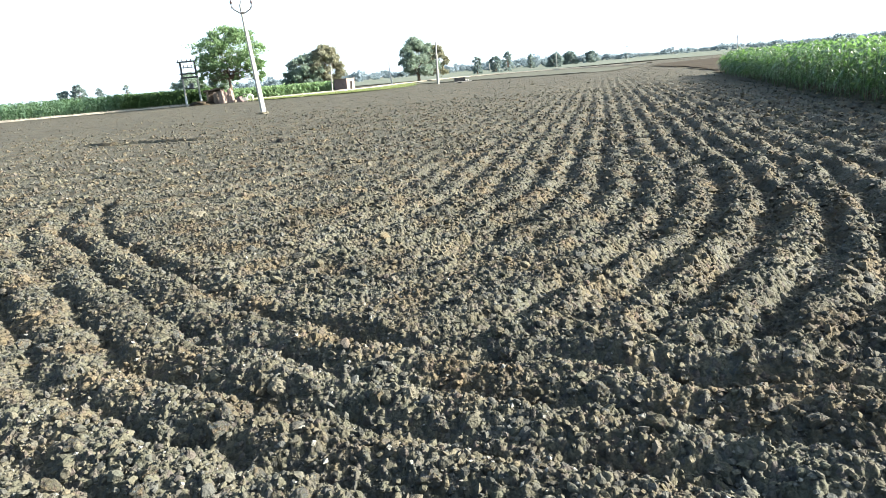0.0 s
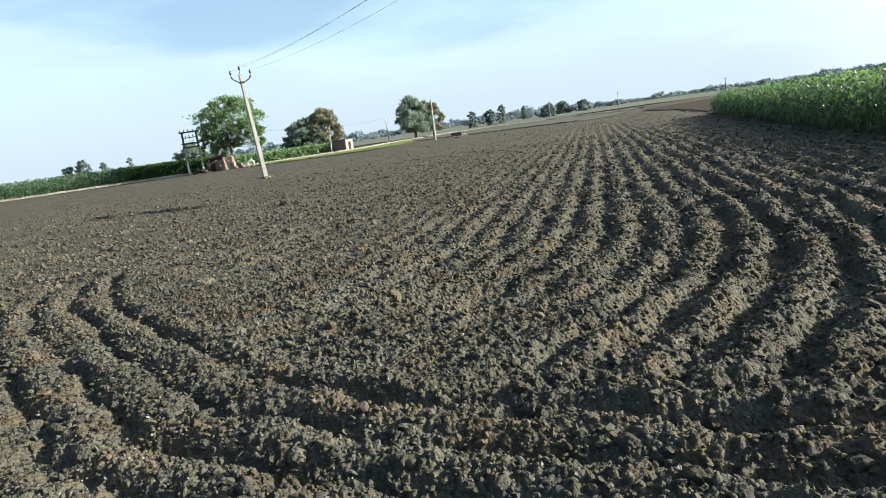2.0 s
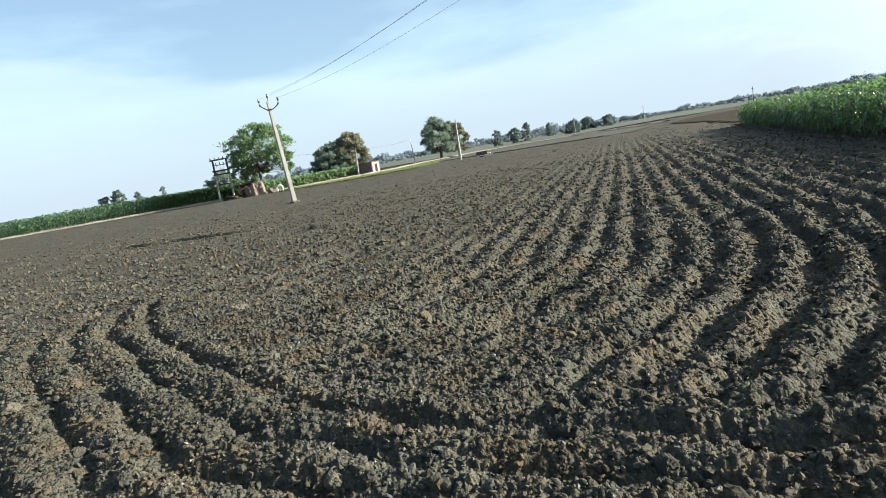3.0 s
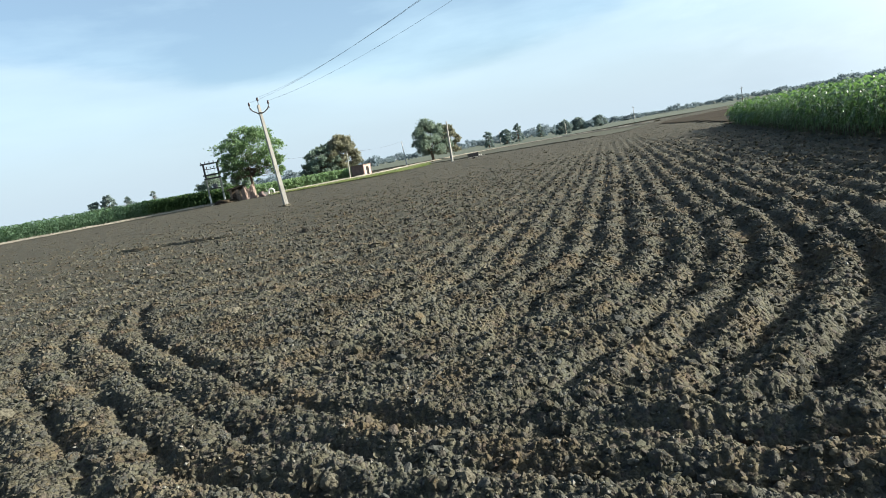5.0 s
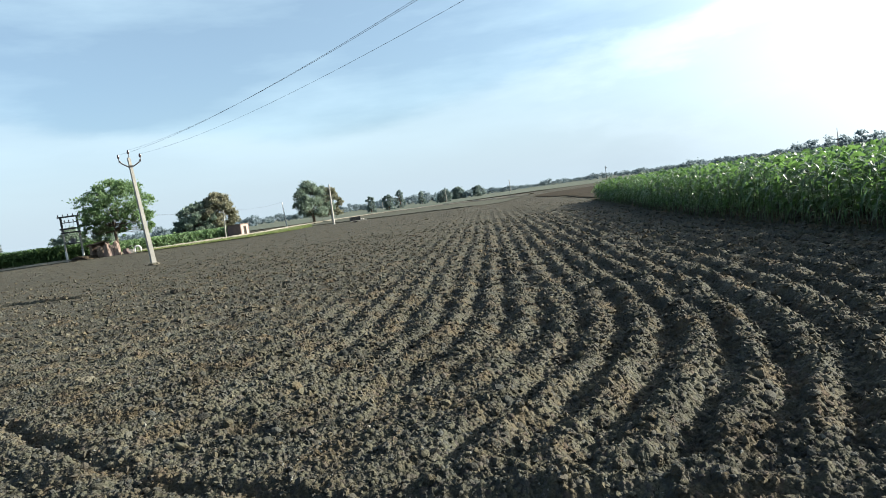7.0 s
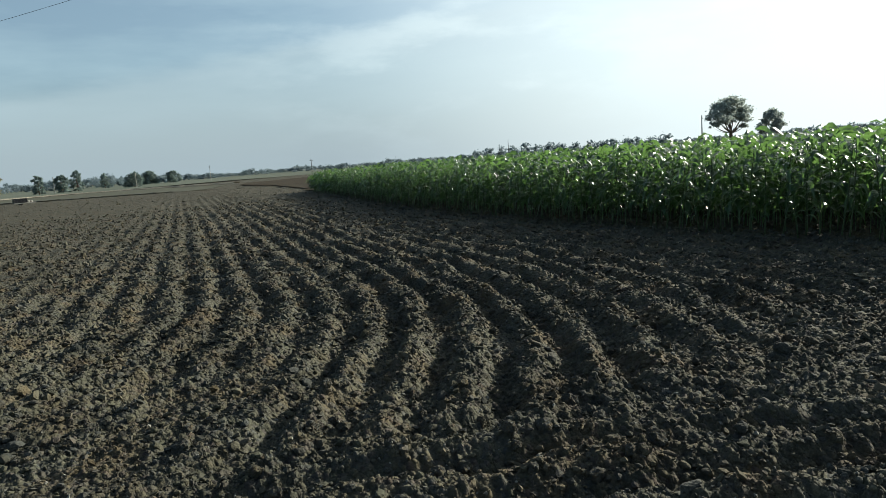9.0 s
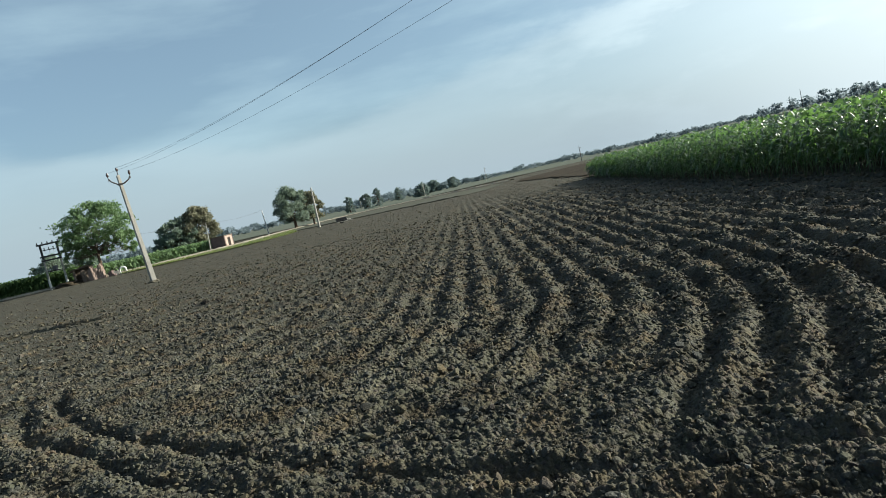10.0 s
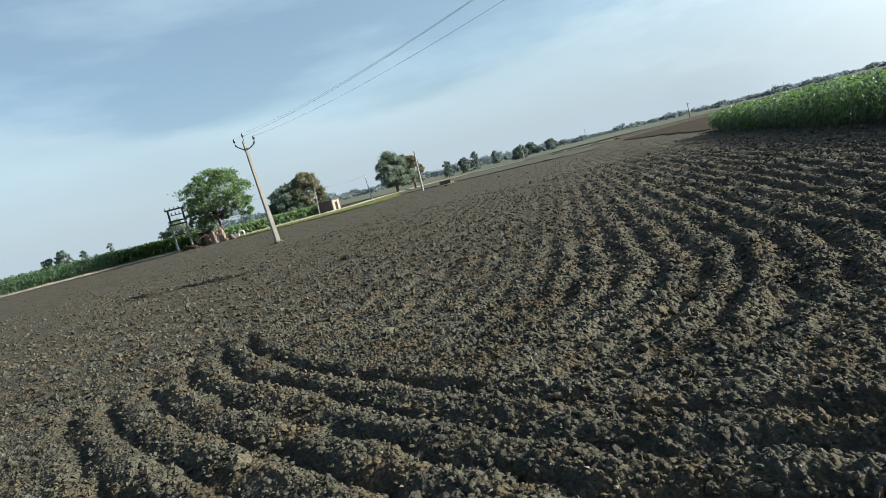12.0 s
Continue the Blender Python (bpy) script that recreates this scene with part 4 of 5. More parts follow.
def tree(x, y, lobes, trunk_h, thick, leaf_mat, label, clumps=30, leaves=26, size=0.16, name="tree", hollow=0.55, lean=0.0):
    foot = new(name)
    foot.location = (x, y, -0.03)
    foot.empty_display_size = 0.2
    v, f = limbs_np((0, 0, -0.1), (lean, 0, trunk_h), lobes, thick)
    part("trunk", mesh_np("trunk", v, f, M_BARK, True), M_BARK, foot, "grey-brown forked trunk")
    v, f = crown_np(lobes, clumps, leaves, size, hollow)
    part("crown", mesh_np("crown", v, f, leaf_mat), leaf_mat, foot)
    return tagged(foot, label, "tree")


def ragged_lobes(h, w, low, count, seed, flat=0.8):
    """Many small lobes filling an uneven dome from low to h, w wide, with gaps between them."""
    r = random.Random(seed)
    out = []
    for k in range(count):
        a = 2.4 * k + r.uniform(-0.5, 0.5)
        t = (k + 0.5) / count
        z = low + (h - low) * (0.08 + 0.86 * t)
        wide = w * 0.5 * math.sqrt(max(0.05, 1 - (2 * (0.12 + 0.82 * t) - 0.85) ** 2)) * r.uniform(0.45, 0.95)
        s = w * r.uniform(0.10, 0.17)
        out.append((wide * math.cos(a), wide * math.sin(a) * 0.8, z, s, s, s * flat))
    return out


twig = random.Random(8)
DROOP = [(0.3 + 4.3 * twig.uniform(-1, 1), twig.uniform(-1.5, 1.5), twig.uniform(2.5, 5.2), 0.24, 0.24, 0.75) for _ in range(84)]
tree(-18.7, 92.6, [(a + 0.7, *c) for a, *c in ragged_lobes(9.4, 9.0, 3.6, 30, 3, 0.62)] + DROOP, 4.2, 0.19, M_LEAF,
     "spreading green tree with drooping branches beside the mud shed", 15, 28, 0.14, hollow=0.6)


def clump_tree(x, y, h, w, mat, label, seed, trunk=0.25, clumps=34, leaves=20, size=0.15, lobes=6, low=0.12):
    """A rounder, fuller tree of the given height and width."""
    made = ragged_lobes(h, w, h * low, 10 + 2 * lobes, seed, 0.9)
    return tree(x, y, made, h * 0.35, trunk, mat, label, clumps, leaves, size, hollow=0.3)


clump_tree(-11.3, 121, 6.3, 6.0, M_LEAF_DARK, "dark green bushy tree behind the crop", 1, 0.25, 44, 20, 0.15, 8)
clump_tree(-7.9, 122, 7.7, 6.2, M_LEAF_DRY, "tree with brownish dry leaves behind the pump house", 2, 0.22, 60, 22, 0.15, 10)
clump_tree(-13.6, 123, 4.0, 4.4, M_LEAF_DARK, "low dark green tree behind the crop", 3, 0.18)
clump_tree(9.4, 133, 7.9, 8.0, M_LEAF_DARK, "full dark green tree beside the dirt track", 4, 0.3, 44, 20, 0.15, 8)
clump_tree(13.2, 134, 6.6, 4.8, M_LEAF_DRY, "thin brownish-green tree beside the dirt track", 5, 0.2, 52, 22, 0.15, 9)
clump_tree(-26.9, 104, 4.1, 4.8, M_LEAF_DARK, "low green tree behind the transformer", 6, 0.15)
clump_tree(-22.9, 106, 4.0, 4.6, M_LEAF_DARK, "low green tree behind the transformer", 7, 0.15)


# ---------------------------------------------------------------- electric poles and wires
WIRE_AZ = radians(158.5)
WIRE_DIR = np.array([math.sin(WIRE_AZ), math.cos(WIRE_AZ)])
WIRE_SIDE = np.array([WIRE_DIR[1], -WIRE_DIR[0]])


def insulator(parent, x, y, z, tilt=0.0):
    """A pin insulator: ribbed porcelain on a steel pin."""
    prof = [(0.0, 0.035), (0.04, 0.075), (0.08, 0.055), (0.12, 0.080), (0.16, 0.055), (0.20, 0.065), (0.25, 0.030)]
    v, f = tube_np([(0, 0, h) for h, _ in prof], [r for _, r in prof], 10)
    ob = part("insulator", mesh_np("insulator", v, f, M_PORCELAIN, True), M_PORCELAIN, parent, "dark ribbed porcelain insulator")
    ob.location, ob.rotation_euler = (x, y, z), (0, tilt, 0)
    v, f = tube_np([(0, 0, -0.26), (0, 0, 0.02)], 0.022, 8)
    part("pin", mesh_np("pin", v, f, M_STEEL), M_STEEL, ob)
    return ob


def line_pole(x, y, lean_x, lean_y, label):
    """A tapered concrete pole with a V-shaped crossarm and three insulators."""
    foot = new("electric_pole")
    foot.matrix_world = pose(x, y, 0.0, 0, 0, -math.degrees(math.atan2(-WIRE_SIDE[1], -WIRE_SIDE[0])) * -1)
    bm = bmesh.new()
    box(bm, 0, 0, 3.22, 0.30, 0.40, 7.04, 0.03)
    for vert in bm.verts:
        k = 1.0 - 0.46 * (vert.co.z + 0.3) / 7.0
        vert.co.x *= k
        vert.co.y *= k
    shaft = part("shaft", bm, M_CONCRETE, foot, "weathered tapering concrete shaft")
    for vert in shaft.data.vertices:
        vert.co.x += lean_x * vert.co.z / 6.4
        vert.co.y += lean_y * vert.co.z / 6.4
    arm = [(-0.60, 0, 6.58), (-0.50, 0, 6.40), (-0.18, 0, 6.20), (0.18, 0, 6.20), (0.50, 0, 6.40), (0.60, 0, 6.58)]
    v, f = tube_np([(a + lean_x, b + lean_y - 0.13, c) for a, b, c in arm], 0.042, 6)
    part("crossarm", mesh_np("crossarm", v, f, M_STEEL), M_STEEL, foot, "dark steel V-shaped crossarm")
    bm = bmesh.new()
    box(bm, lean_x, lean_y, 6.20, 0.26, 0.32, 0.10, 0.01)
    part("clamp", bm, M_STEEL, foot)
    insulator(foot, lean_x - 0.62, lean_y - 0.13, 6.70)
    insulator(foot, lean_x + 0.62, lean_y - 0.13, 6.70)
    insulator(foot, lean_x, lean_y, 6.97)
    bm = bmesh.new()
    bmesh.ops.create_icosphere(bm, subdivisions=3, radius=1.0)
    for vert in bm.verts:
        k = 1 + 0.25 * noise.noise(vert.co * 2.1)
        vert.co = Vector((vert.co.x * 0.32 * k, vert.co.y * 0.30 * k, vert.co.z * 0.14 * k))
    part("footing", bm, M_PALE, foot, "rough pale lump of concrete footing")
    return tagged(foot, label, "electric pole", "electric poles")


P1 = np.array([-7.05, 44.5])
P2 = P1 + WIRE_DIR * 54.0
line_pole(*P1, -0.40, 0.0, "leaning weathered concrete electric pole standing in the ploughed field")
line_pole(*P2, 0.0, 0.0, "weathered concrete electric pole at the maize field's edge").scale.z = 1.086
for side in (-0.62, 0.0, 0.62):
    s = np.linspace(0, 54.0, 68)
    top = 7.20 if side == 0 else 6.92
    z = top - 0.076 * s + 0.076 / 47.0 * s * s
    a = P1 + WIRE_SIDE * (0.40 * (1 - s[:, None] / 47.0)) + WIRE_DIR * s[:, None] + WIRE_SIDE * side
    v, f = tube_np(np.concatenate([a, z[:, None]], 1), 0.0048, 5)
    tagged(new("overhead_wire", mesh_np("overhead_wire", v, f, M_WIRE)), "thin sagging aluminium wire between electric poles", "wire", "overhead wires")


def plain_pole(x, y, h, label, mat=M_CONCRETE, lean=0.0, thick=0.13, arm=True):
    """A far pole: tapered shaft, and a short crossarm at its top."""
    foot = new("electric_pole")
    foot.location = (x, y, -0.02)
    p = [(lean * k, 0, h * k) for k in np.linspace(0, 1, 5)]
    v, f = tube_np([(0, 0, -0.2)] + p[1:], np.linspace(thick, thick * 0.55, 5), 8)
    part("shaft", mesh_np("shaft", v, f, mat), mat, foot)
    if arm:
        v, f = tube_np([(lean - 0.5, 0, h - 0.35), (lean + 0.5, 0, h - 0.35)], 0.05, 6)
        part("crossarm", mesh_np("crossarm", v, f, M_STEEL), M_STEEL, foot)
        v, f = tube_np([(lean, 0, h - 0.05), (lean, 0, h + 0.22)], 0.05, 6)
        part("insulator", mesh_np("insulator", v, f, M_PORCELAIN), M_PORCELAIN, foot)
    return tagged(foot, label, "electric pole", "electric poles")


plain_pole(9.45, 94.9, 5.75, "pale concrete electric pole at the field's far edge", lean=0.10, thick=0.17, arm=False)
plain_pole(4.1, 136.2, 5.1, "thin whitewashed pole beside the dirt track", M_WHITE, lean=-0.25, arm=False)
plain_pole(-5.95, 103.0, 4.3, "thin grey concrete pole in front of the bushy trees", M_CONCRETE, 0.27, 0.095, False)
plain_pole(-59.8, 84.3, 8.5, "tall dark pole with a whitewashed foot at the path's edge", M_STEEL, 0.05, 0.15, False)
plain_pole(87.5, 223.8, 5.0, "pale concrete pole far off on the plain")
plain_pole(51.5, 183.2, 3.8, "short pale pole far off on the plain", arm=False)
plain_pole(98.8, 174.2, 4.3, "slender pole far off behind the maize", M_STEEL)
plain_pole(106.0, 55.8, 5.6, "slender pole far off behind the maize", M_STEEL, arm=False)
plain_pole(185.7, 175.0, 7.0, "slender pole far off behind the maize", M_STEEL, arm=False)
plain_pole(36.5, 205.0, 4.5, "thin pale pole far off beside small trees", arm=False)
v, f = tube_np([(0, 0, -0.1), (0, 0, 2.0)], 0.165, 8)
band = part("painted_foot", mesh_np("painted_foot", v, f, M_WHITE), M_WHITE, [o for o in scene.objects if o.name.startswith("electric_pole") and abs(o.location.x + 59.8) < 0.1][0], "whitewashed foot")


def transformer_stand(x, y, turn):
    """Two posts with steel crossarms, insulators and a small transformer between them."""
    foot = new("transformer_stand")
    foot.matrix_world = pose(x, y, 0, 0, 0, turn)
    for a in (-1.05, 1.05):
        v, f = tube_np([(a, 0, -0.2), (a * 0.99, 0, 2.0), (a * 0.97, 0, 3.9)], [0.14, 0.12, 0.11], 10)
        part("post", mesh_np("post", v, f, M_CONCRETE), M_CONCRETE, foot, "pale concrete post")
        v, f = tube_np([(a, 0, -0.1), (a, 0, 1.35)], [0.145, 0.135], 10)
        part("painted_band", mesh_np("painted_band", v, f, M_WHITE), M_WHITE, foot, "whitewashed foot of the post")
        bm = bmesh.new()
        box(bm, a * 0.97, 0, 4.8, 0.22, 0.18, 2.0, 0.01)
        part("upright", bm, M_STEEL, foot, "dark steel upright")
    for z, d, wide in ((5.75, 0.20, 2.8), (5.0, 0.10, 2.2), (4.2, 0.20, 2.6), (3.7, 0.20, 2.5)):
        bm = bmesh.new()
        box(bm, 0, -0.10, z, wide, 0.09, d, 0.01)
        part("crossarm", bm, M_STEEL, foot, "dark steel crossarm")
    for a in (-1.25, -0.62, 0.0, 0.62, 1.25):
        insulator(foot, a, -0.1, 5.86)
    for a in (-0.55, 0.0, 0.55):
        insulator(foot, a, -0.1, 5.1)
        v, f = tube_np([(a, -0.1, 5.05), (a * 0.9, -0.12, 4.3)], 0.015, 5)
        part("lead", mesh_np("lead", v, f, M_WIRE), M_WIRE, foot)
    bm = bmesh.new()
    box(bm, 0.1, 0, 2.6, 0.5, 0.4, 0.6, 0.03)
    for k in range(5):
        box(bm, -0.1 + 0.1 * k, -0.24, 2.6, 0.03, 0.10, 0.45)
    part("transformer", bm, M_WIRE, foot, "grey finned transformer tank")
    bm = bmesh.new()
    box(bm, 0, 0, 2.25, 2.1, 0.12, 0.12, 0.01)
    part("platform", bm, M_STEEL, foot)
    return tagged(foot, "two-post transformer stand with dark steel crossarms by the path", "transformer")


transformer_stand(-24.3, 94.6, -10)


# ---------------------------------------------------------------- sheds and things by the track
def brick_shed(x, y, turn):
    """A small ruined mud-brick shed with a straw roof."""
    foot = new("brick_shed")
    foot.matrix_world = pose(x, y, 0, 0, 0, turn)

    def rough(bm, amount, seed):
        bmesh.ops.subdivide_edges(bm, edges=bm.edges[:], cuts=5, use_grid_fill=True)
        for vert in bm.verts:
            vert.co += noise.noise_vector(vert.co * 1.7 + Vector((seed, 0, 0))) * amount
        return bm

    part("back_wall", rough(box(bmesh.new(), 0, 0.9, 0.95, 3.4, 0.35, 2.0), 0.10, 1), M_MUD, foot)
    part("side_wall", rough(box(bmesh.new(), -1.5, 0, 0.9, 0.35, 1.6, 1.9), 0.10, 2), M_MUD, foot)
    part("side_wall", rough(box(bmesh.new(), 1.35, -0.1, 0.85, 0.4, 1.9, 1.8), 0.14, 3), M_MUD, foot, "crumbling brown mud wall")
    part("front_wall", rough(box(bmesh.new(), 0.35, -0.95, 0.75, 1.6, 0.35, 1.6), 0.14, 4), M_MUD, foot)
    roof = rough(box(bmesh.new(), -0.5, 0.1, 1.9, 3.2, 2.2, 0.20), 0.12, 5)
    for vert in roof.verts:
        vert.co.z += 0.10 * vert.co.x - 0.08 * vert.co.y
    part("roof", roof, M_THATCH, foot, "sagging straw roof")
    foot.scale = (0.68, 0.8, 0.95)
    return tagged(foot, "crumbling brown mud shed with a straw roof under the tree", "shed")


brick_shed(-20.9, 92.8, 12)


def rubble_heap(x, y, r, h, mat, label):
    bm = bmesh.new()
    bmesh.ops.create_icosphere(bm, subdivisions=4, radius=1.0)
    for vert in bm.verts:
        p = vert.co.copy()
        k = 1 + 0.35 * noise.noise(p * 1.6 + Vector((x, y, 0))) + 0.16 * noise.noise(p * 5.0)
        vert.co = Vector((p.x * r * k, p.y * r * 0.8 * k, max(-0.1, p.z * h * k)))
    ob = part("rubble_heap", bm, mat)
    ob.location = (x, y, 0)
    return tagged(ob, label, "heap")


rubble_heap(-19.6, 91.5, 0.62, 1.75, M_HEAP, "steep heap of pinkish earth beside the shed")
rubble_heap(-18.75, 91.5, 0.5, 1.9, M_HEAP, "steep heap of pinkish earth against the tree")
rubble_heap(-17.3, 91.0, 0.6, 0.7, M_BRICK, "low heap of reddish brick rubble")
rubble_heap(-22.6, 92.0, 1.6, 0.5, M_FALLOW, "low bank of brown earth by the shed")


def water_outlet(x, y, turn):
    """A whitewashed arch over a pump's outlet pipe."""
    foot = new("water_outlet")
    foot.matrix_world = pose(x, y, 0, 0, 0, turn)
    a = np.linspace(0, np.pi, 12)
    p = [(-0.36, 0, -0.1)] + [(-0.36 * math.cos(k), 0, 0.50 + 0.32 * math.sin(k)) for k in a] + [(0.36, 0, -0.1)]
    v, f = tube_np(p, 0.11, 8)
    part("arch", mesh_np("arch", v, f, M_WHITE, True), M_WHITE, foot)
    bm = bmesh.new()
    box(bm, -0.9, 0.1, 0.25, 0.8, 0.6, 0.5, 0.03)
    part("trough", bm, M_CONCRETE, foot, "grey concrete trough")
    v, f = tube_np([(-0.9, 0.1, 0.5), (-0.9, 0.1, 0.85), (-0.55, 0.1, 0.95)], 0.07, 8)
    part("pipe", mesh_np("pipe", v, f, M_STEEL, True), M_STEEL, foot)
    return tagged(foot, "whitewashed arched pump outlet beside the verge", "water outlet")


water_outlet(-16.1, 90.9, 5)


def pump_house(x, y, turn):
    """A small flat-roofed brick pump house with a doorway in its end wall."""
    foot = new("pump_house")
    foot.matrix_world = pose(x, y, 0, 0, 0, turn)
    part("front_wall", box(bmesh.new(), 0, -1.0, 0.95, 2.9, 0.2, 2.1, 0.01), M_BRICK, foot, "dull pinkish-brown brick wall")
    part("back_wall", box(bmesh.new(), 0, 1.0, 0.95, 2.9, 0.2, 2.1, 0.01), M_BRICK, foot)
    part("end_wall", box(bmesh.new(), -1.37, 0, 0.95, 0.2, 1.78, 2.1, 0.01), M_BRICK, foot)
    bm = bmesh.new()
    box(bm, 1.37, -0.62, 0.95, 0.2, 0.55, 2.1, 0.01)
    box(bm, 1.37, 0.62, 0.95, 0.2, 0.55, 2.1, 0.01)
    box(bm, 1.37, 0, 1.82, 0.2, 0.70, 0.36, 0.01)
    # sunlit end: its lead over the brick walls is painted in
    part("door_wall", bm, M_PLASTER_LIT, foot, "pinkish plastered end wall, coloured paler as the sunlit side")
    # near-black panel in the opening stands for the shaded inside
    part("doorway_shade", box(bmesh.new(), 1.30, 0, 0.78, 0.05, 0.68, 1.7, 0.01), M_INSIDE_SHADE, foot, "dark panel painted as the shade in the doorway")
    part("roof", box(bmesh.new(), 0, 0, 2.06, 3.1, 2.3, 0.14, 0.02), M_MUD, foot, "flat concrete roof slab")
    foot.scale = (0.88, 0.88, 0.88)
    return tagged(foot, "small flat-roofed brick pump house beside the track", "pump house")


pump_house(-4.1, 104.6, -38)


def farm_cart(x, y, turn):
    """A low dark trailer with a pale load, standing in the field's far corner."""
    foot = new("farm_cart")
    foot.matrix_world = pose(x, y, 0, 0, 0, turn)
    bm = bmesh.new()
    box(bm, -0.35, 0, 0.62, 1.9, 1.1, 0.62, 0.02)
    for a in (-1.25, -0.8, -0.35, 0.1, 0.55):
        box(bm, a, -0.57, 0.62, 0.06, 0.05, 0.66)
    part("body", bm, M_STEEL, foot, "dark steel trailer body")
    bm = bmesh.new()
    box(bm, 0.25, -0.2, 0.26, 3.2, 0.9, 0.09, 0.01)
    part("chassis", bm, M_CONCRETE, foot, "pale steel chassis with a drawbar")
    for a in (-0.50, 0.50):
        v, f = tube_np([(-0.35, a - 0.08, 0.22), (-0.35, a + 0.08, 0.22)], 0.24, 14)
        part("wheel", mesh_np("wheel", v, f, M_RUBBER), M_RUBBER, foot)
    for a, b, s in ((0.85, 0.0, 0.24), (1.25, -0.1, 0.20)):
        bm = bmesh.new()
        bmesh.ops.create_icosphere(bm, subdivisions=2, radius=s)
        for vert in bm.verts:
            vert.co.z *= 0.75
            vert.co *= 1 + 0.3 * noise.noise(vert.co * 5 + Vector((a, b, 0)))
        part("sack", bm, M_SACK, foot, "pale sack").location = (a, b, 0.42)
    foot.scale = (0.68, 0.68, 0.78)
    return tagged(foot, "low dark trailer with pale sacks at the field's far edge", "trailer")


farm_cart(11.6, 86.0, 4)


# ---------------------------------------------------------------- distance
# these far trees carry the haze in their leaf colour
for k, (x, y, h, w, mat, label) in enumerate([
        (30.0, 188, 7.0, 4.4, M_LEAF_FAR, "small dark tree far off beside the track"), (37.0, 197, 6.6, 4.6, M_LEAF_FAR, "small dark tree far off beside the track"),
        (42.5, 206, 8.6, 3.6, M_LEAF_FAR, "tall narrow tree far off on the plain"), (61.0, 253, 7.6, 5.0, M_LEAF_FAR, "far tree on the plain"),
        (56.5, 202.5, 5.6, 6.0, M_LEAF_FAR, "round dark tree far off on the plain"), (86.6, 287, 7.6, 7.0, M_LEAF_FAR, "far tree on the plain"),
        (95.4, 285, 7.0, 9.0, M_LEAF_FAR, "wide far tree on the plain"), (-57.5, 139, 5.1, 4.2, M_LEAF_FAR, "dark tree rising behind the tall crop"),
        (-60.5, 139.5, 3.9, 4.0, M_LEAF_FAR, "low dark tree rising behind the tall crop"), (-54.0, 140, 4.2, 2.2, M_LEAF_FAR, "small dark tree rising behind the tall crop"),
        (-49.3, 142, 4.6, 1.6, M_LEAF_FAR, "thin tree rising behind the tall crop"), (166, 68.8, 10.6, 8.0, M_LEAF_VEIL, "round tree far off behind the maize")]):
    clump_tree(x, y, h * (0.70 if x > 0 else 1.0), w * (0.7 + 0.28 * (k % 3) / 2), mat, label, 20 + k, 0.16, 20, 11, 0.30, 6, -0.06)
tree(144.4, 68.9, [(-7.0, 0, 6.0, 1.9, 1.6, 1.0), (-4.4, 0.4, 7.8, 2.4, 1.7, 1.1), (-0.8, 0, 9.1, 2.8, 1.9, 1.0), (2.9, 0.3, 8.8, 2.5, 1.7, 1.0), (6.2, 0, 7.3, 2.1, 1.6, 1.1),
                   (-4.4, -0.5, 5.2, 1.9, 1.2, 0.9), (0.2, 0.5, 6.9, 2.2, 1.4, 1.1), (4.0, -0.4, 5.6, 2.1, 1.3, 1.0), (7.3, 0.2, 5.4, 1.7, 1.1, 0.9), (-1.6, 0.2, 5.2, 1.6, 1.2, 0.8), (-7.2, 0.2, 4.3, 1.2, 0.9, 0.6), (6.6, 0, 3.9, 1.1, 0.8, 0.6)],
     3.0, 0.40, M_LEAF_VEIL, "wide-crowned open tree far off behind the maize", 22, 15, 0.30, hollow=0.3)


def woods(name, lobes, mat, label):
    """Many small leafy clumps heaped into crowns that reach down to the ground."""
    forms, faces = clod_forms(1, 12, 9)
    pieces, shell = [], []
    for x, y, h, w in lobes:
        for k in range(5):
            t = k / 4
            c = np.array([x, y, h * (0.12 + 0.60 * t)]) + rng.normal(size=3) * (0.40 * w * (1.1 - t), 0.40 * w, 0.05 * h)
            size = (0.30 + 0.22 * rng.rand()) * np.array([w, w, 0.55 * h + 0.3 * w])
            pieces.append((forms[rng.randint(12)] * size + c, [faces]))
        shell.append((x, y, 0.5 * h, 0.9 * w, 0.9 * w, 0.5 * h))
    v, f = crown_np(shell, 9, 5, 0.5, 0.5)
    v, f = join_np(pieces + [(v, [f])])
    v[:, 2] = np.maximum(v[:, 2], 0.0)
    return tagged(new(name, mesh_np(name, v, f, mat)), label, "woods", kind="stuff")


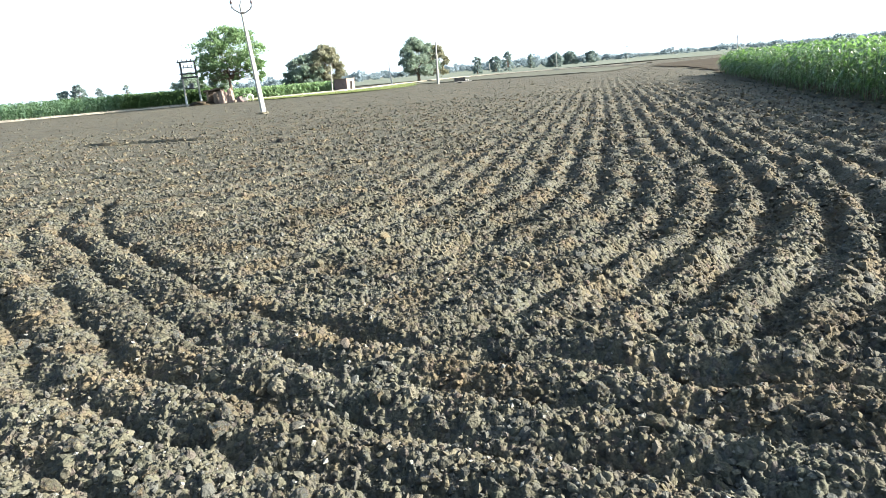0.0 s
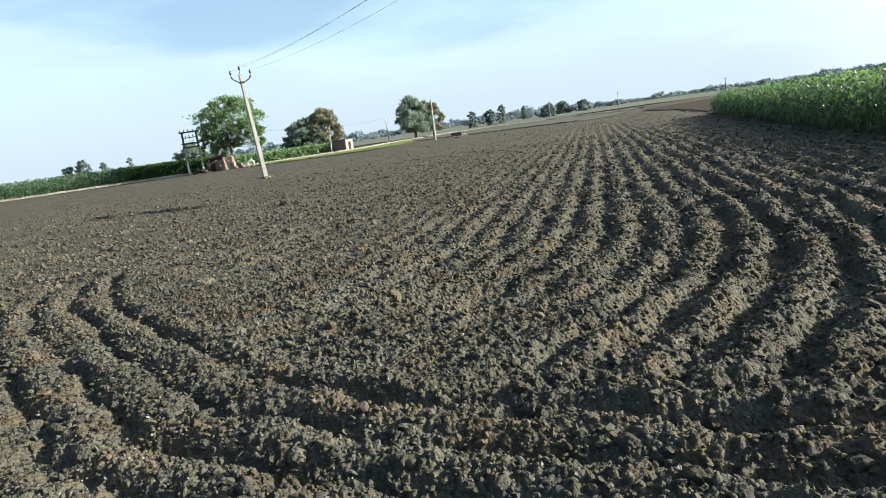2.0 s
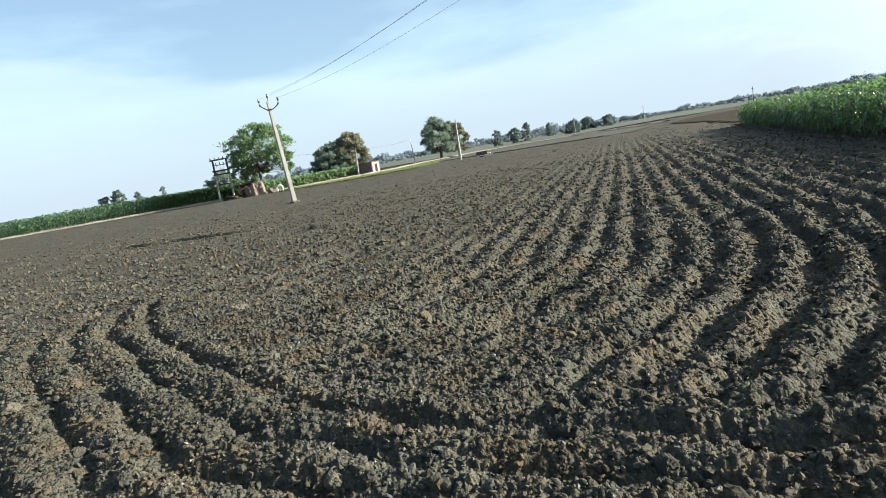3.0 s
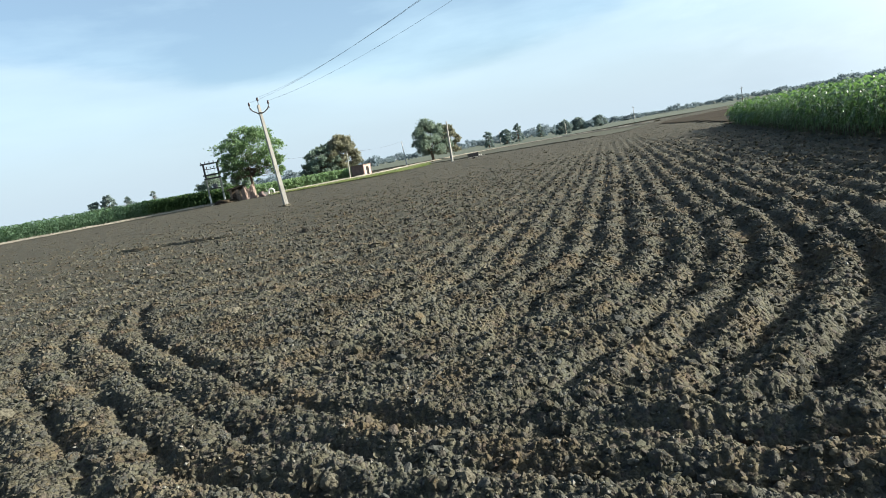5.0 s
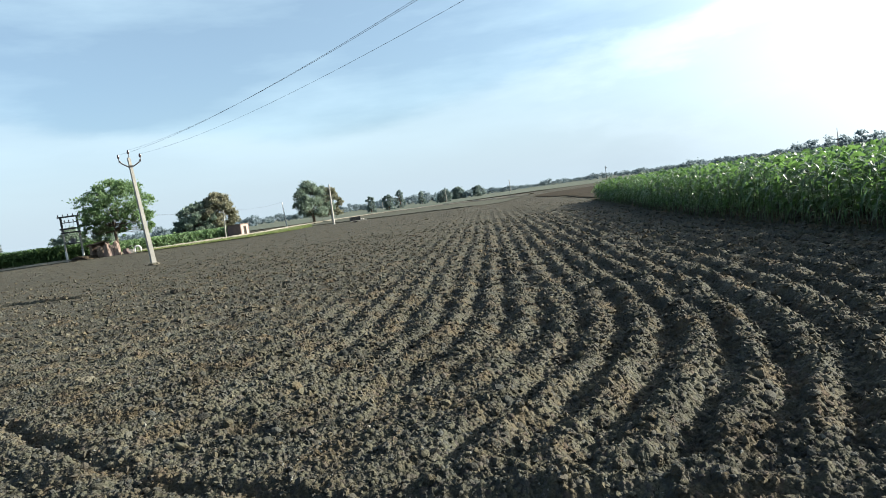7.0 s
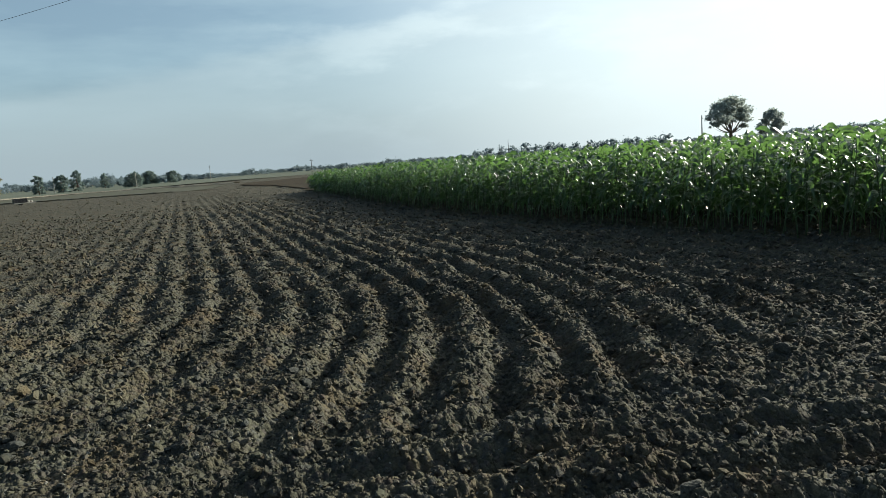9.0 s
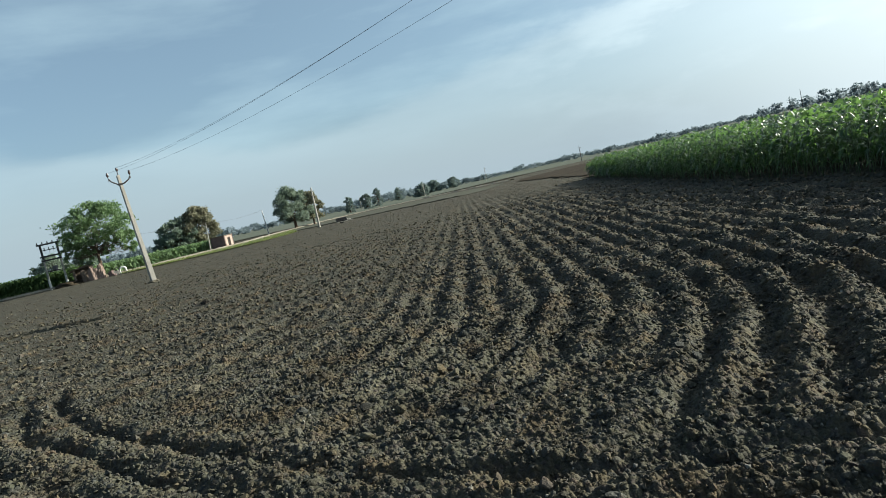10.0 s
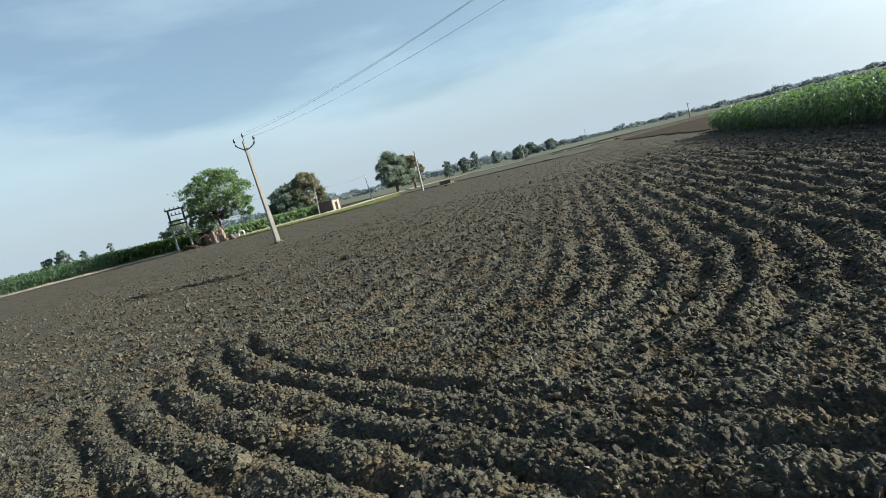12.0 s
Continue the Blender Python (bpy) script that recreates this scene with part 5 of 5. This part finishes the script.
belt, clumps = [], []
for az in np.arange(-14, 84, 0.27):
    d = 420 + 60 * math.sin(az * 0.31) + 40 * math.sin(az * 1.7)
    thick = 1.25 - 0.45 * smooth(15, 35, az)
    h = (4.2 + 4.0 * vnoise(np.array([az * 1.9]), np.array([3.0]), 71)[0] ** 1.3 + 2.5 * (rng.rand() ** 4)) * thick * (0.54 - 0.09 * smooth(14, 30, az))
    a = radians(az + rng.uniform(-0.15, 0.15))
    belt.append((d * math.sin(a), d * math.cos(a), h, 1.6 + 2.0 * rng.rand()))
for az in np.concatenate([np.arange(44, 60, 1.05), np.arange(69, 82, 1.3)]):
    d = 270 + 15 * math.sin(az)
    h = 2.5 + 1.5 * rng.rand() + (0.9 if az < 52 else 0.5 if az < 60 else 0.0)
    a = radians(az + rng.uniform(-0.2, 0.2))
    clumps.append((d * math.sin(a), d * math.cos(a), h * rng.uniform(0.8, 1.15), 1.6 + 1.6 * rng.rand()))
# both belts get their haze from the wood's pale bluish base colour
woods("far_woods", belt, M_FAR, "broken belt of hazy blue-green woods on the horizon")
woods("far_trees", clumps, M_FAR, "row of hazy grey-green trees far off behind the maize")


n = 4000
i = rng.randint(0, 100, n)
l = spline([(-130, 85.0), (-60, 85.0), (-27, 92.4), (-16, 92.6)], 100)
v, f = blades(n, l[i] + rng.normal(size=(n, 2)) * (0.5, 0.2) + np.stack([rng.uniform(-0.6, 0.6, n), np.zeros(n)], 1), 0.2, 0.03, 0.5)
v[:, 2] += 0.12
tagged(new("dry_grass", mesh_np("dry_grass", v, f, M_PATH)), "pale dry grass along the bank", "grass", kind="stuff")


for a, z in ((-0.5, 5.9), (0.5, 5.9)):
    for p, q in ((np.array([-24.3 + a, 94.5, 6.05]), np.array([-5.68 + 0.3 * a, 103.0, 4.25])), (np.array([-5.68 + 0.3 * a, 103.0, 4.25]), np.array([3.85 + 0.3 * a, 136.2, 5.15]))):
        s = np.linspace(0, 1, 24)[:, None]
        v, f = tube_np(p + (q - p) * s - np.array([0, 0, 1.8]) * s * (1 - s), 0.006, 5)
        tagged(new("overhead_wire", mesh_np("overhead_wire", v, f, M_STEEL)), "thin sagging wire from the transformer past the crop", "wire", "overhead wires")
